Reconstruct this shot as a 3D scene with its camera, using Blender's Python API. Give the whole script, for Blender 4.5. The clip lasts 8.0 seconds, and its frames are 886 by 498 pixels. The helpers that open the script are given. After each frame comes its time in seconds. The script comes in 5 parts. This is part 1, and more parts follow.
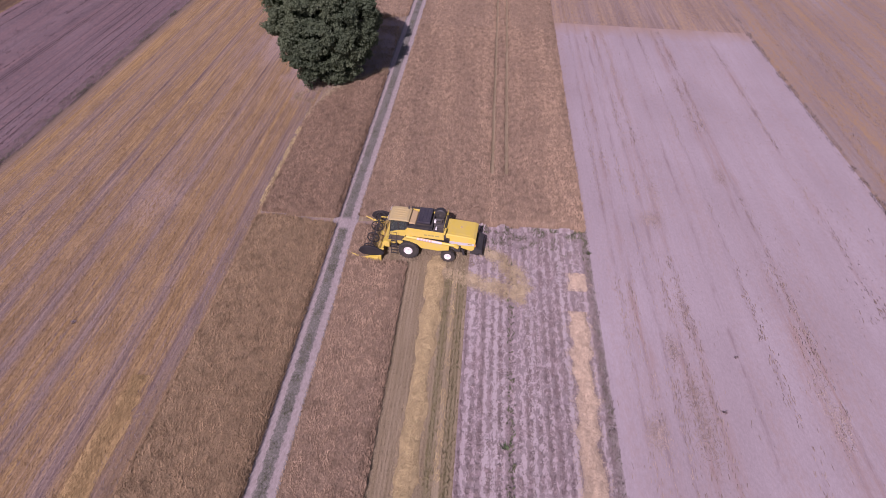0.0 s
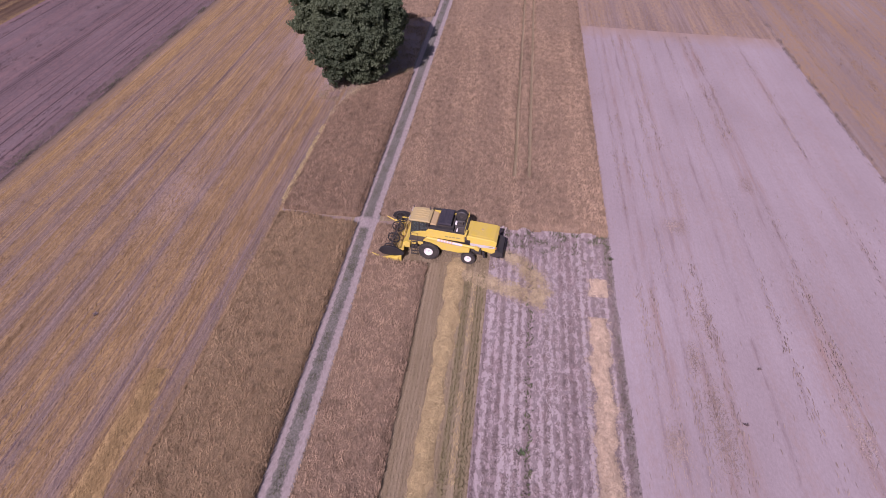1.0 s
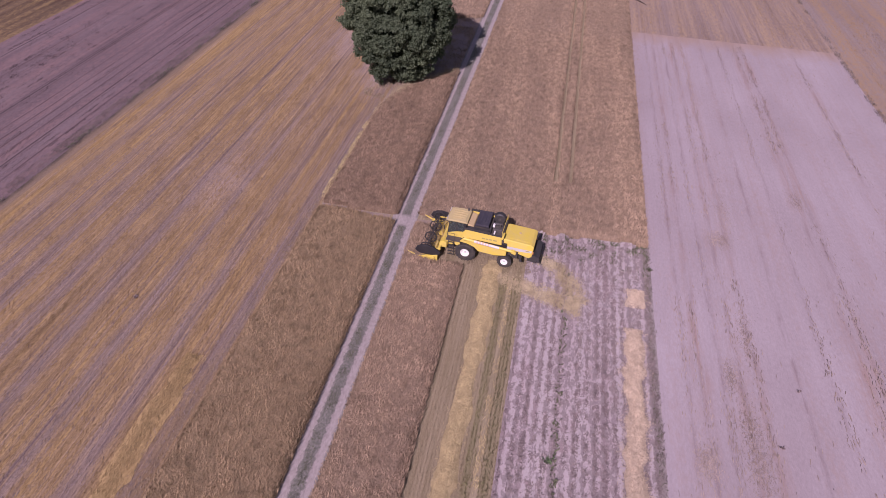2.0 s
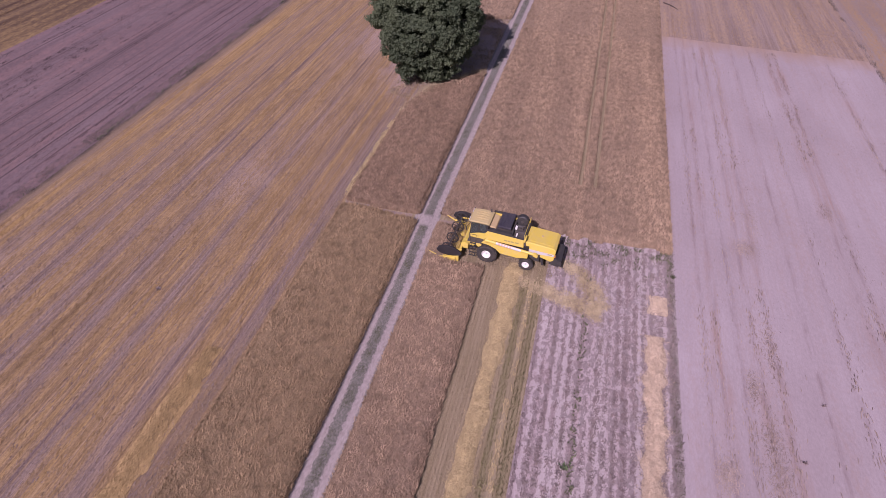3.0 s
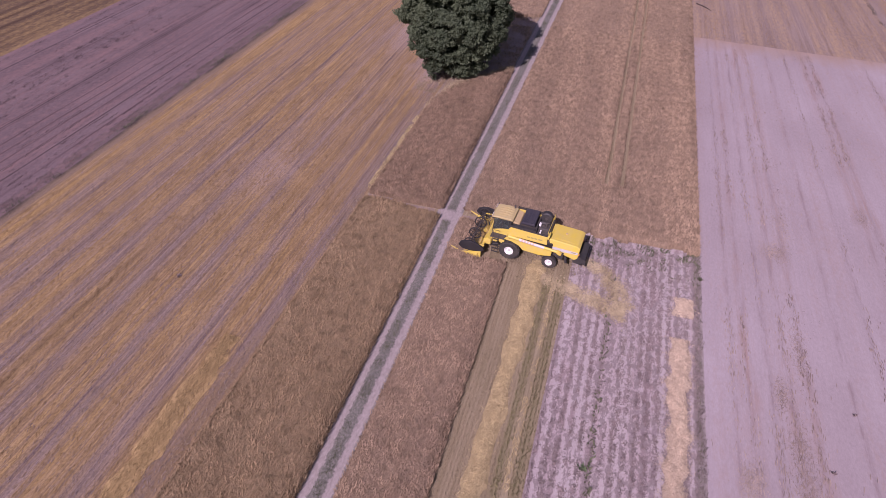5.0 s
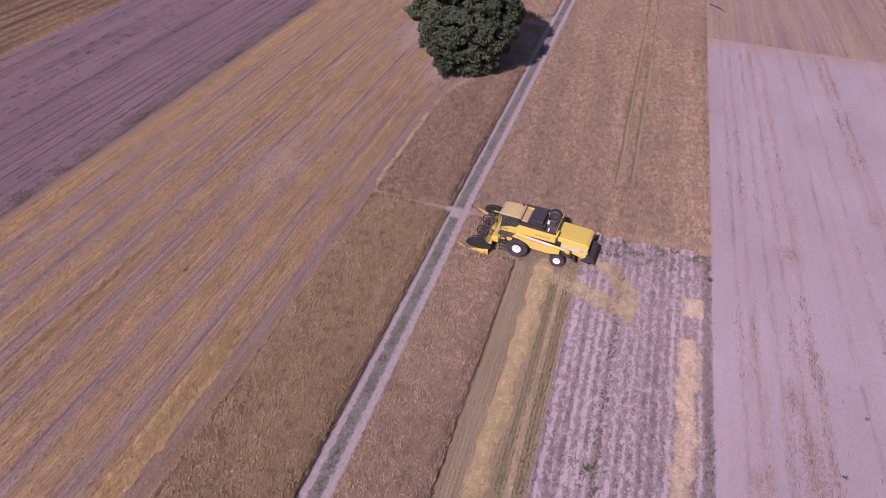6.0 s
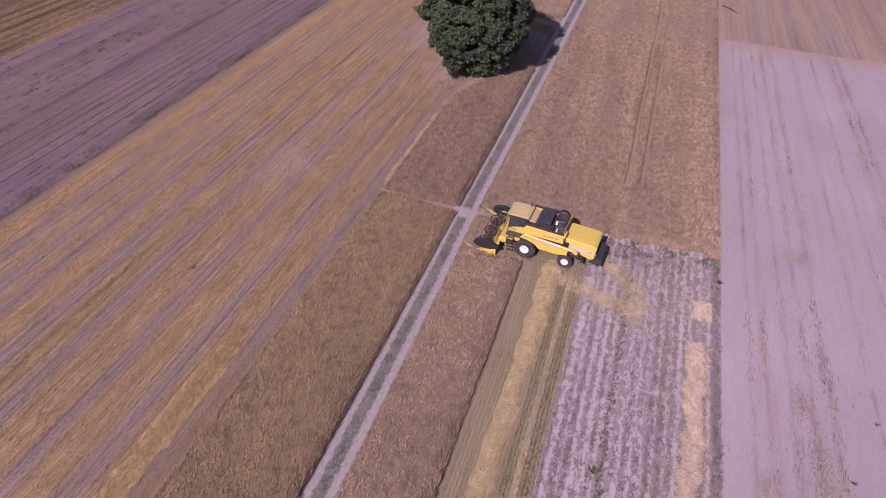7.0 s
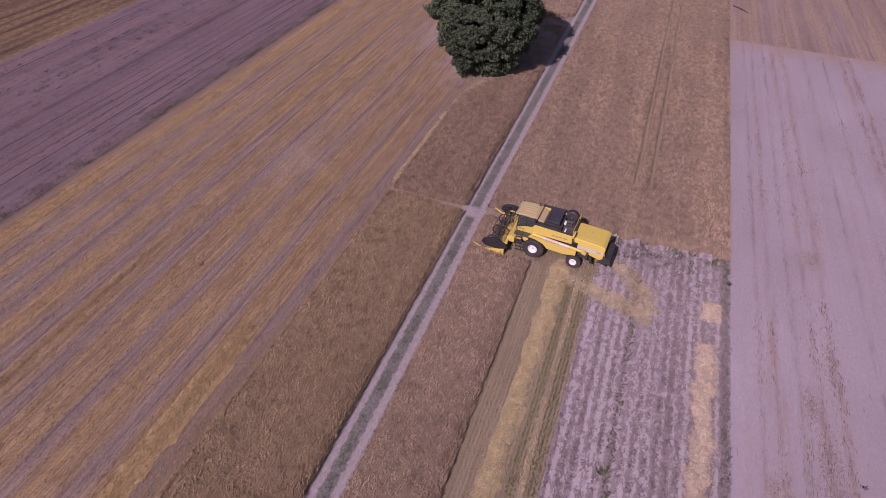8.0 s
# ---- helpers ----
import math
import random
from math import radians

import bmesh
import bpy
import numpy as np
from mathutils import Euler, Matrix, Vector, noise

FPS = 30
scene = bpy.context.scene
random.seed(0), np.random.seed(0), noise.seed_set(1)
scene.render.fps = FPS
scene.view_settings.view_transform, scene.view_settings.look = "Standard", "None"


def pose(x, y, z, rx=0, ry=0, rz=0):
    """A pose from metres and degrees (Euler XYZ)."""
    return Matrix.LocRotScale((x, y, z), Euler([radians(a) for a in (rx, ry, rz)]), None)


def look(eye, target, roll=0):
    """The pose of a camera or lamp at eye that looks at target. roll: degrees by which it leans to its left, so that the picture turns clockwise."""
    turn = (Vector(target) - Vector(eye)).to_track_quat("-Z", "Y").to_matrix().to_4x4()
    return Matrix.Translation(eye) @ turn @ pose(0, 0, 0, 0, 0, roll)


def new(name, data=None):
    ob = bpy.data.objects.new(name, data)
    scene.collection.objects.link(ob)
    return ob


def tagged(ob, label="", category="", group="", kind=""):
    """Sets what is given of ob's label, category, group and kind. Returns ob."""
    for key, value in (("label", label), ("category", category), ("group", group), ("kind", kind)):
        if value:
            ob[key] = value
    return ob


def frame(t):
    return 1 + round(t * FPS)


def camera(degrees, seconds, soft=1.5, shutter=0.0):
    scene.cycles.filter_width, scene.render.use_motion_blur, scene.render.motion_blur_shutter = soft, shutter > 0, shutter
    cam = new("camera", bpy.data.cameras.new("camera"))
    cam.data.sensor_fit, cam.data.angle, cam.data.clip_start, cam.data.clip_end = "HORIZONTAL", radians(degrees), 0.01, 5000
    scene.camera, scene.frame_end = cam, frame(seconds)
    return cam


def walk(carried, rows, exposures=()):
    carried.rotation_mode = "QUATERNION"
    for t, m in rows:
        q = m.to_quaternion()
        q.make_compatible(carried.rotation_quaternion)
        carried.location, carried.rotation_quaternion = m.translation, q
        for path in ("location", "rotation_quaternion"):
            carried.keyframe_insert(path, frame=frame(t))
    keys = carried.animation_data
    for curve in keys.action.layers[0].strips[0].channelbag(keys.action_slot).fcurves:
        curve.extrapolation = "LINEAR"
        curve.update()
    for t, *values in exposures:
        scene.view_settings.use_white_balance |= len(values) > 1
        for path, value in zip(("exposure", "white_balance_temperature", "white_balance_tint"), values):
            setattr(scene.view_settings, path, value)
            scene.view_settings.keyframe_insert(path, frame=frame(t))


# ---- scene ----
cam = camera(64.6, 8.0, soft=0.8)
PATH = [
    (0, (11.271, -49.815, 40.33), (11.211, -48.295, 39.032), 2.3),
    (0.5, (11.224, -49.684, 40.272), (11.152, -48.164, 38.975), 2.3),
    (1, (11.189, -49.563, 40.206), (11.073, -48.046, 38.908), 2.4),
    (1.5, (11.248, -49.468, 40.13), (11.073, -47.957, 38.831), 2.6),
    (3, (11.348, -49.22, 39.845), (11.062, -47.726, 38.546), 2.8),
    (3.5, (11.394, -49.14, 39.735), (11.087, -47.649, 38.437), 2.8),
    (4, (11.415, -49.129, 39.547), (11.093, -47.64, 38.251), 2.7),
    (4.5, (11.387, -49.12, 39.246), (11.051, -47.635, 37.95), 2.7),
    (6, (11.738, -48.952, 38.171), (11.356, -47.471, 36.882), 2.7),
    (6.5, (11.813, -48.892, 38.085), (11.418, -47.414, 36.797), 2.6),
    (7, (11.846, -48.841, 38.04), (11.439, -47.366, 36.751), 2.6),
    (7.5, (11.835, -48.829, 37.982), (11.417, -47.357, 36.693), 2.5),
    (8, (11.822, -48.794, 37.884), (11.394, -47.326, 36.595), 2.5),
]
walk(cam, [(t, look(eye, target, roll)) for t, eye, target, roll in PATH],
     [(0, 0.16, 6060, 44), (4, 0.17, 6060, 47), (7, 0.16, 6060, 47), (7.5, 0.11, 6060, 48), (8, -0.15, 6060, 50)])

# ---- light and sky ----
SUN_WAY = Vector((-0.21, -1.13, 1.0)).normalized()      # towards the sun
world = bpy.data.worlds.new("world")
scene.world = world
world.use_nodes = True
wn = world.node_tree.nodes
sky = wn.new("ShaderNodeTexSky")
sky.sky_type = "NISHITA"
sky.sun_disc = False
sky.sun_elevation = math.asin(SUN_WAY.z)
sky.sun_rotation = math.atan2(SUN_WAY.x, SUN_WAY.y) % (2 * math.pi)
sky.dust_density = 2.5
wn["Background"].inputs["Strength"].default_value = 0.055
world.node_tree.links.new(sky.outputs["Color"], wn["Background"].inputs["Color"])
sun = new("sun", bpy.data.lights.new("sun", "SUN"))
sun.data.energy, sun.data.angle, sun.data.color = 4.4, radians(0.6), (1.0, 0.95, 0.88)
sun.matrix_world = look(SUN_WAY * 200, (0, 0, 0))


# ---- materials ----
class Mat:
    """A small builder of node materials."""

    def __init__(self, name, rough=0.9, metal=0.0, spec=0.3):
        self.m = bpy.data.materials.new(name)
        self.m.use_nodes = True
        self.t = self.m.node_tree
        self.b = self.t.nodes["Principled BSDF"]
        self.b.inputs["Roughness"].default_value = rough
        self.b.inputs["Metallic"].default_value = metal
        self.b.inputs["Specular IOR Level"].default_value = spec

    def put(self, value, socket):
        if isinstance(value, bpy.types.NodeSocket):
            self.t.links.new(value, socket)
        else:
            socket.default_value = value

    def coord(self, kind="UV", scale=(1, 1, 1)):
        c = self.t.nodes.new("ShaderNodeTexCoord")
        v = self.t.nodes.new("ShaderNodeVectorMath")
        v.operation = "MULTIPLY"
        self.put(c.outputs[kind], v.inputs[0])
        v.inputs[1].default_value = scale
        return v.outputs[0]

    def noise(self, scale, size=1.0, detail=4.0, rough=0.6, kind="UV", warp=0.0):
        n = self.t.nodes.new("ShaderNodeTexNoise")
        self.put(self.coord(kind, scale), n.inputs["Vector"])
        n.inputs["Scale"].default_value = size
        n.inputs["Detail"].default_value = detail
        n.inputs["Roughness"].default_value = rough
        n.inputs["Distortion"].default_value = warp
        return n.outputs["Fac"]

    def ramp(self, fac, stops, ease="LINEAR"):
        r = self.t.nodes.new("ShaderNodeValToRGB")
        r.color_ramp.interpolation = ease
        e = r.color_ramp.elements
        while len(e) < len(stops):
            e.new(0.5)
        for k, (p, c) in zip(e, stops):
            k.position = p
            k.color = (*c, 1) if hasattr(c, "__len__") else (c, c, c, 1)
        self.put(fac, r.inputs[0])
        return r.outputs[0]

    def mix(self, fac, a, b, how="MIX"):
        n = self.t.nodes.new("ShaderNodeMix")
        n.data_type, n.blend_type = "RGBA", how
        for value, i in ((fac, 0), (a, 6), (b, 7)):
            if not isinstance(value, bpy.types.NodeSocket) and i and len(value) == 3:
                value = (*value, 1)
            self.put(value, n.inputs[i])
        return n.outputs[2]

    def math(self, op, a, b=0.0, c=0.0):
        n = self.t.nodes.new("ShaderNodeMath")
        n.operation = op
        for i, v in enumerate((a, b, c)):
            self.put(v, n.inputs[i])
        return n.outputs[0]

    def split(self, kind="UV"):
        s = self.t.nodes.new("ShaderNodeSeparateXYZ")
        self.put(self.coord(kind), s.inputs[0])
        return s.outputs

    def lines(self, places, wide, wobble=0.3):
        """1 on the field lines named, 0 away from them."""
        u = self.math("ADD", self.split()[0], self.math("MULTIPLY", self.math("SUBTRACT", self.noise((0.2, 0.12, 1), 1, 3), 0.5), wobble))
        out = None
        for p in places:
            d = self.ramp(self.math("ABSOLUTE", self.math("SUBTRACT", u, p)), [(0.0, 1.0), (wide, 0.0)])
            out = d if out is None else self.math("MAXIMUM", out, d)
        return out

    def island(self):
        return self.t.nodes.new("ShaderNodeNewGeometry").outputs["Random Per Island"]

    def done(self, color, height=None, depth=0.02, strength=0.6, rough=None):
        self.put(color if isinstance(color, bpy.types.NodeSocket) else (*color, 1), self.b.inputs["Base Color"])
        if rough is not None:
            self.put(rough, self.b.inputs["Roughness"])
        if height is not None:
            n = self.t.nodes.new("ShaderNodeBump")
            n.inputs["Strength"].default_value, n.inputs["Distance"].default_value = strength, depth
            self.put(height, n.inputs["Height"])
            self.put(n.outputs[0], self.b.inputs["Normal"])
        return self.m


def soil_material(name, dark, light, straw, streak=0.5, amount=0.3, marks=(), wide=0.3, depth=0.5, turn=None, gaps=0.42, rust=(), ruts=(), fade=None, relief=0.7, fine_share=0.45):
    """Dry tilled soil: streaks along the rows, blotches, clods and a dusting of straw."""
    k = Mat(name)
    base = k.ramp(k.noise((0.12, 0.05, 1), 1, 5), [(0.3, dark), (0.7, light)])
    lines = k.noise((1.6, 0.035, 1), 1, 6, 0.65)
    base = k.mix(k.math("MULTIPLY", k.ramp(lines, [(0.42, 0.0), (0.62, 1.0)]), streak), base, dark)
    fine = k.noise((5.5, 2.4, 1), 1, 6, 0.75)
    base = k.mix(fine_share, base, k.ramp(fine, [(0.3, tuple(c * 0.6 for c in dark)), (0.7, light)]))
    bits = k.math("MULTIPLY", k.noise((0.55, 0.03, 1), 1, 4), k.noise((3.0, 1.2, 1), 1, 6, 0.7))
    base = k.mix(k.ramp(bits, [(0.3 - 0.12 * amount, 0.0), (0.5 - 0.15 * amount, amount)]), base, straw)
    h = k.math("ADD", fine, k.noise((4, 1.2, 1), 2, 5))
    if marks:
        worn = k.math("MULTIPLY", k.lines(marks, wide), k.ramp(k.noise((2.2, 0.25, 1), 1, 6, 0.75), [(gaps, 0.0), (gaps + 0.18, 1.0)]))
        worn = k.math("MULTIPLY", worn, k.ramp(k.noise((0.21, 0.055, 1), 1, 4, 0.6), [(0.4, 0.3), (0.58, 1.0)]))
        base = k.mix(k.math("MULTIPLY", worn, depth), base, tuple(c * w for c, w in zip(dark, (0.64, 0.55, 0.53))))
    if ruts:
        cut = k.math("MULTIPLY", k.lines(ruts, 0.15, 0.12), k.ramp(k.noise((1.0, 0.3, 1), 1, 4, 0.6), [(0.3, 0.45), (0.5, 1.0)]))
        base = k.mix(cut, base, tuple(c * 0.42 for c in dark))
    if rust:
        worn = k.math("MULTIPLY", k.lines(rust, 0.95, 1.1), k.ramp(k.noise((2.6, 0.16, 1), 1, 6, 0.7), [(0.42, 0.0), (0.62, 1.0)]))
        worn = k.math("MULTIPLY", worn, k.ramp(k.noise((0.17, 0.06, 1), 1, 4, 0.6), [(0.42, 0.12), (0.6, 1.0)]))
        base = k.mix(k.math("MULTIPLY", worn, 0.75), base, (0.29, 0.19, 0.16))
    if fade:
        v = k.math("ADD", k.split()[1], k.math("MULTIPLY", k.math("SUBTRACT", k.noise((0.5, 0.2, 1), 1, 5, 0.7), 0.5), 7.0))
        v = k.math("MULTIPLY", k.math("SUBTRACT", v, fade - 6.0), 0.1)
        base = k.mix(k.ramp(v, [(0.18, 0.0), (0.62, 0.95)]), base, k.mix(k.noise((1.5, 0.05, 1), 1, 5), (0.24, 0.165, 0.13), (0.38, 0.28, 0.23)))
    if turn:
        s = k.split()
        d = k.math("SQRT", k.math("ADD", k.math("POWER", k.math("SUBTRACT", s[0], turn[0]), 2), k.math("POWER", k.math("SUBTRACT", s[1], turn[1]), 2)))
        arcs = k.math("MULTIPLY", k.ramp(k.math("SINE", k.math("MULTIPLY", d, 13)), [(0.2, 0.0), (0.9, 1.0)]), k.ramp(k.math("DIVIDE", d, 8), [(0.1, 0.0), (0.2, 1.0), (0.4, 1.0), (0.55, 0.0)]))
        base = k.mix(k.math("MULTIPLY", arcs, k.ramp(k.noise((0.6, 0.6, 1), 1, 3), [(0.45, 0.0), (0.65, 0.16)])), base, tuple(c * 0.6 for c in dark))
    return k.done(base, h, 0.06, relief)


mat_ground = soil_material("dry_earth", (0.26, 0.2, 0.15), (0.38, 0.3, 0.22), (0.42, 0.31, 0.17), 0.4, 0.5)
mat_grey = soil_material("pale_tilled_soil", (0.29, 0.234, 0.24), (0.395, 0.334, 0.351), (0.30, 0.207, 0.177), 0.35, 0.45, (24.4, 25.45, 26.9, 28.2, 29.5, 32.4, 34.9, 37.4, 38.4, 45.6), 0.34, 0.58, (29.2, -21.0), rust=(25.5, 28.2, 29.5, 37.3, 38.4, 45.7), fade=49.2, relief=0.25, fine_share=0.3)
mat_purple = soil_material("dark_tilled_soil", (0.115, 0.076, 0.082), (0.212, 0.154, 0.163), (0.235, 0.14, 0.135), 0.85, 0.7, (-54.0, -47.85, -47.15, -45.0, -43.7, -42.6, -41.5, -38.4), 0.15, 1.0, None, 0.28, ruts=(-57.95, -47.5, -40.15), relief=0.6)
mat_tan = soil_material("old_stubble_soil", (0.19, 0.132, 0.108), (0.355, 0.272, 0.245), (0.35, 0.243, 0.155), 1.0, 0.85, (23.6, 24.4, 27.0, 30.2, 34.0, 37.5, 42.0, 46.5, 50.0), 0.4, 0.6)
mat_far_left = soil_material("brown_stubble_soil", (0.085, 0.052, 0.036), (0.175, 0.115, 0.07), (0.33, 0.22, 0.095), 1.0, 0.7, (-62.9, -64.3, -66.0, -67.9, -70.2, -72.0), 0.55, 0.9, None, 0.25)
mat_right = soil_material("pink_stubble_soil", (0.22, 0.155, 0.13), (0.32, 0.26, 0.25), (0.31, 0.2, 0.11), 0.7, 0.9)
mat_margin = soil_material("bare_margin_soil", (0.22, 0.163, 0.145), (0.345, 0.27, 0.245), (0.34, 0.24, 0.155), 0.5, 0.8)


BARE_LINES = (-31.8, -29.3, -27.0, -23.6, -20.1, -16.2, -12.6, -9.0)      # soil that shows between the passes
RUTS = (-31.5, -27.4, -24.0, -23.2, -20.5, -16.6, -13.0, -12.2, -9.4, -8.7)


def strip_material():
    """Stubble in bands: golden straw left by each pass, mauve soil between."""
    k = Mat("banded_stubble")
    s = k.split()
    streak = k.noise((1.9, 0.01, 1), 1, 6, 0.78)
    patch = k.noise((0.11, 0.05, 1), 1, 4, 0.6)
    north = k.ramp(k.math("MULTIPLY", k.math("ADD", s[1], 20.0), 0.02), [(0.05, 0.8), (0.45, 0.48), (0.9, 0.24)])
    band = k.math("ADD", k.math("MULTIPLY", k.lines(BARE_LINES, 0.98, 0.9), north), k.math("MULTIPLY", k.math("SUBTRACT", streak, 0.5), 2.7))
    band = k.math("ADD", band, k.math("MULTIPLY", k.math("SUBTRACT", patch, 0.5), 0.9))
    south = k.ramp(k.math("MULTIPLY", k.math("ADD", s[1], 17.0), -0.2), [(0.0, 0.0), (1.0, 1.0)])
    beside_crop = k.math("MULTIPLY", south, k.lines((-8.8,), 1.5, 0.5))
    band = k.math("SUBTRACT", band, k.math("MULTIPLY", beside_crop, 0.55))
    soil = k.ramp(k.noise((3.2, 0.1, 1), 1, 5), [(0.3, (0.15, 0.11, 0.104)), (0.7, (0.31, 0.236, 0.225))])
    straw = k.ramp(k.noise((2.2, 0.3, 1), 1, 6), [(0.3, (0.235, 0.149, 0.067)), (0.7, (0.41, 0.271, 0.123))])
    straw = k.mix(k.ramp(k.lines((-34.0, -29.9), 0.9, 0.6), [(0.0, 0.0), (0.8, 0.4)]), straw, (0.45, 0.285, 0.09))
    base = k.mix(k.ramp(k.math("ADD", band, 0.15), [(0.0, 0.0), (0.8, 0.82)]), straw, soil)
    lines = k.noise((5.5, 0.025, 1), 1, 6, 0.72)
    base = k.mix(k.ramp(lines, [(0.46, 0.0), (0.6, 0.5)]), base, (0.125, 0.08, 0.07))
    base = k.mix(k.ramp(k.noise((4.6, 0.05, 1), 1, 6, 0.72), [(0.5, 0.0), (0.64, 0.32)]), base, (0.42, 0.30, 0.21))
    ruts = k.math("MULTIPLY", k.lines(RUTS, 0.2, 0.5), k.ramp(k.noise((1.5, 0.09, 1), 1, 5, 0.7), [(0.42, 0.0), (0.58, 0.75)]))
    base = k.mix(ruts, base, (0.115, 0.078, 0.082))
    dark = k.math("MULTIPLY", k.lines((-22.15,), 0.42, 0.3), k.ramp(k.math("MULTIPLY", s[1], -0.05), [(0.35, 0.0), (0.7, 0.8)]))
    base = k.mix(k.math("MULTIPLY", dark, k.ramp(k.noise((1.5, 0.3, 1), 1, 5, 0.7), [(0.35, 0.3), (0.6, 1.0)])), base, (0.115, 0.072, 0.04))
    edge = k.ramp(k.lines((-35.6,), 1.0, 0.5), [(0.1, 0.0), (0.6, 1.0)])
    base = k.mix(k.math("MULTIPLY", edge, 0.75), base, k.mix(k.noise((2.0, 0.2, 1), 1, 5, 0.7), (0.13, 0.093, 0.075), (0.24, 0.175, 0.14)))
    base = k.mix(k.math("MULTIPLY", k.lines((-8.4,), 0.6, 0.4), k.ramp(k.noise((2.4, 0.06, 1), 1, 5, 0.7), [(0.35, 0.15), (0.6, 0.6)])), base, (0.2, 0.157, 0.148))
    base = k.mix(k.math("MULTIPLY", beside_crop, 0.55), base, (0.19, 0.127, 0.075))
    # a dark, broken line along the foot of the verge
    verge_line = k.math("MULTIPLY", k.lines((-35.9,), 0.5, 0.3), k.ramp(k.noise((0.5, 0.22, 1), 1, 5, 0.7), [(0.38, 0.25), (0.6, 1.0)]))
    base = k.mix(verge_line, base, (0.062, 0.048, 0.04))
    for px, py, wx, wy, share in ((-10.2, 28.0, 0.13, 0.06, 0.9), (-18.6, 2.0, 0.16, 0.06, 0.4), (-17.5, 38.0, 0.16, 0.045, 0.6), (-12.5, 42.0, 0.11, 0.035, 0.7)):
        bare = k.math("ADD", k.math("ABSOLUTE", k.math("MULTIPLY", k.math("SUBTRACT", s[0], px), wx)), k.math("ABSOLUTE", k.math("MULTIPLY", k.math("SUBTRACT", s[1], py), wy)))
        bare = k.math("ADD", bare, k.math("MULTIPLY", k.noise((0.7, 0.16, 1), 1, 5, 0.7), 0.9))
        base = k.mix(k.ramp(bare, [(0.5, share), (0.98, 0.0)]), base, (0.37, 0.285, 0.275))
    fine = k.noise((7, 4.5, 1), 1, 6, 0.78)
    base = k.mix(0.5, base, k.mix(1.0, base, k.ramp(fine, [(0.38, (0.42, 0.39, 0.38)), (0.5, (1.0, 1.0, 1.0)), (0.64, (1.22, 1.22, 1.2))]), "MULTIPLY"))
    return k.done(base, k.math("ADD", fine, lines), 0.09, 0.8)


def row_material():
    """Pale dry soil with rotten stubble in broken, mottled rows."""
    k = Mat("row_soil")
    base = k.ramp(k.noise((0.9, 0.25, 1), 1, 5), [(0.3, (0.362, 0.303, 0.3)), (0.7, (0.462, 0.393, 0.387))])
    u = k.math("ADD", k.split()[0], k.math("MULTIPLY", k.noise((0.5, 0.2, 1), 1, 3), 0.3))
    comb = k.math("SINE", k.math("MULTIPLY", u, 2 * math.pi / 0.66))
    broad = k.noise((0.85, 0.012, 1), 1, 3, 0.6)
    blotch = k.noise((3.0, 1.5, 1), 1, 6, 0.7)
    m = k.math("ADD", blotch, k.math("MULTIPLY", comb, 0.05))
    m = k.math("ADD", m, k.math("MULTIPLY", k.math("SUBTRACT", broad, 0.5), 0.42))
    base = k.mix(k.ramp(broad, [(0.45, 0.0), (0.62, 0.5)]), base, (0.34, 0.237, 0.24))
    rot = k.ramp(k.noise((0.6, 0.5, 1), 1, 5, 0.7), [(0.35, (0.185, 0.135, 0.14)), (0.5, (0.155, 0.124, 0.115)), (0.66, (0.24, 0.16, 0.162))])
    base = k.mix(k.ramp(m, [(0.465, 0.0), (0.525, 0.85)]), base, rot)
    rim = k.math("MULTIPLY", k.lines((22.1,), 0.55, 0.25), k.ramp(k.noise((1.2, 0.5, 1), 1, 5, 0.7), [(0.3, 0.35), (0.55, 1.0)]))
    base = k.mix(rim, base, (0.15, 0.12, 0.1))
    fine = k.noise((9, 6, 1), 1, 5, 0.75)
    base = k.mix(0.3, base, k.ramp(fine, [(0.32, (0.2, 0.155, 0.155)), (0.6, (0.46, 0.39, 0.395))]))
    return k.done(base, k.math("SUBTRACT", fine, m), 0.06, 0.6)


def cut_material():
    """Fresh stubble behind the machine: greenish brown, in drill rows."""
    k = Mat("fresh_stubble")
    base = k.ramp(k.noise((0.9, 0.08, 1), 1, 5), [(0.3, (0.235, 0.18, 0.12)), (0.7, (0.37, 0.29, 0.205))])
    base = k.mix(k.math("MULTIPLY", k.lines((10.15, 11.3), 0.42, 0.15), 0.75), base, (0.155, 0.14, 0.07))
    base = k.mix(k.math("MULTIPLY", k.lines((10.7,), 0.3, 0.15), 0.6), base, (0.42, 0.35, 0.245))
    lines = k.noise((4.0, 0.1, 1), 1, 3, 0.5)
    base = k.mix(k.ramp(lines, [(0.45, 0.0), (0.62, 0.5)]), base, (0.17, 0.13, 0.075))
    u = k.math("ADD", k.split()[0], k.math("MULTIPLY", k.noise((0.6, 0.15, 1), 1, 3), 0.1))
    drill = k.math("MULTIPLY", k.ramp(k.math("SINE", k.math("MULTIPLY", u, 2 * math.pi / 0.25)), [(0.0, 0.0), (0.9, 1.0)]), k.ramp(k.noise((2.0, 0.5, 1), 1, 5, 0.7), [(0.35, 0.1), (0.6, 0.42)]))
    base = k.mix(drill, base, (0.17, 0.13, 0.085))
    fine = k.noise((16, 7, 1), 1, 5, 0.75)
    base = k.mix(0.35, base, k.ramp(fine, [(0.35, (0.1, 0.08, 0.04)), (0.65, (0.42, 0.34, 0.2))]))
    return k.done(base, k.math("ADD", fine, lines), 0.08, 0.8)


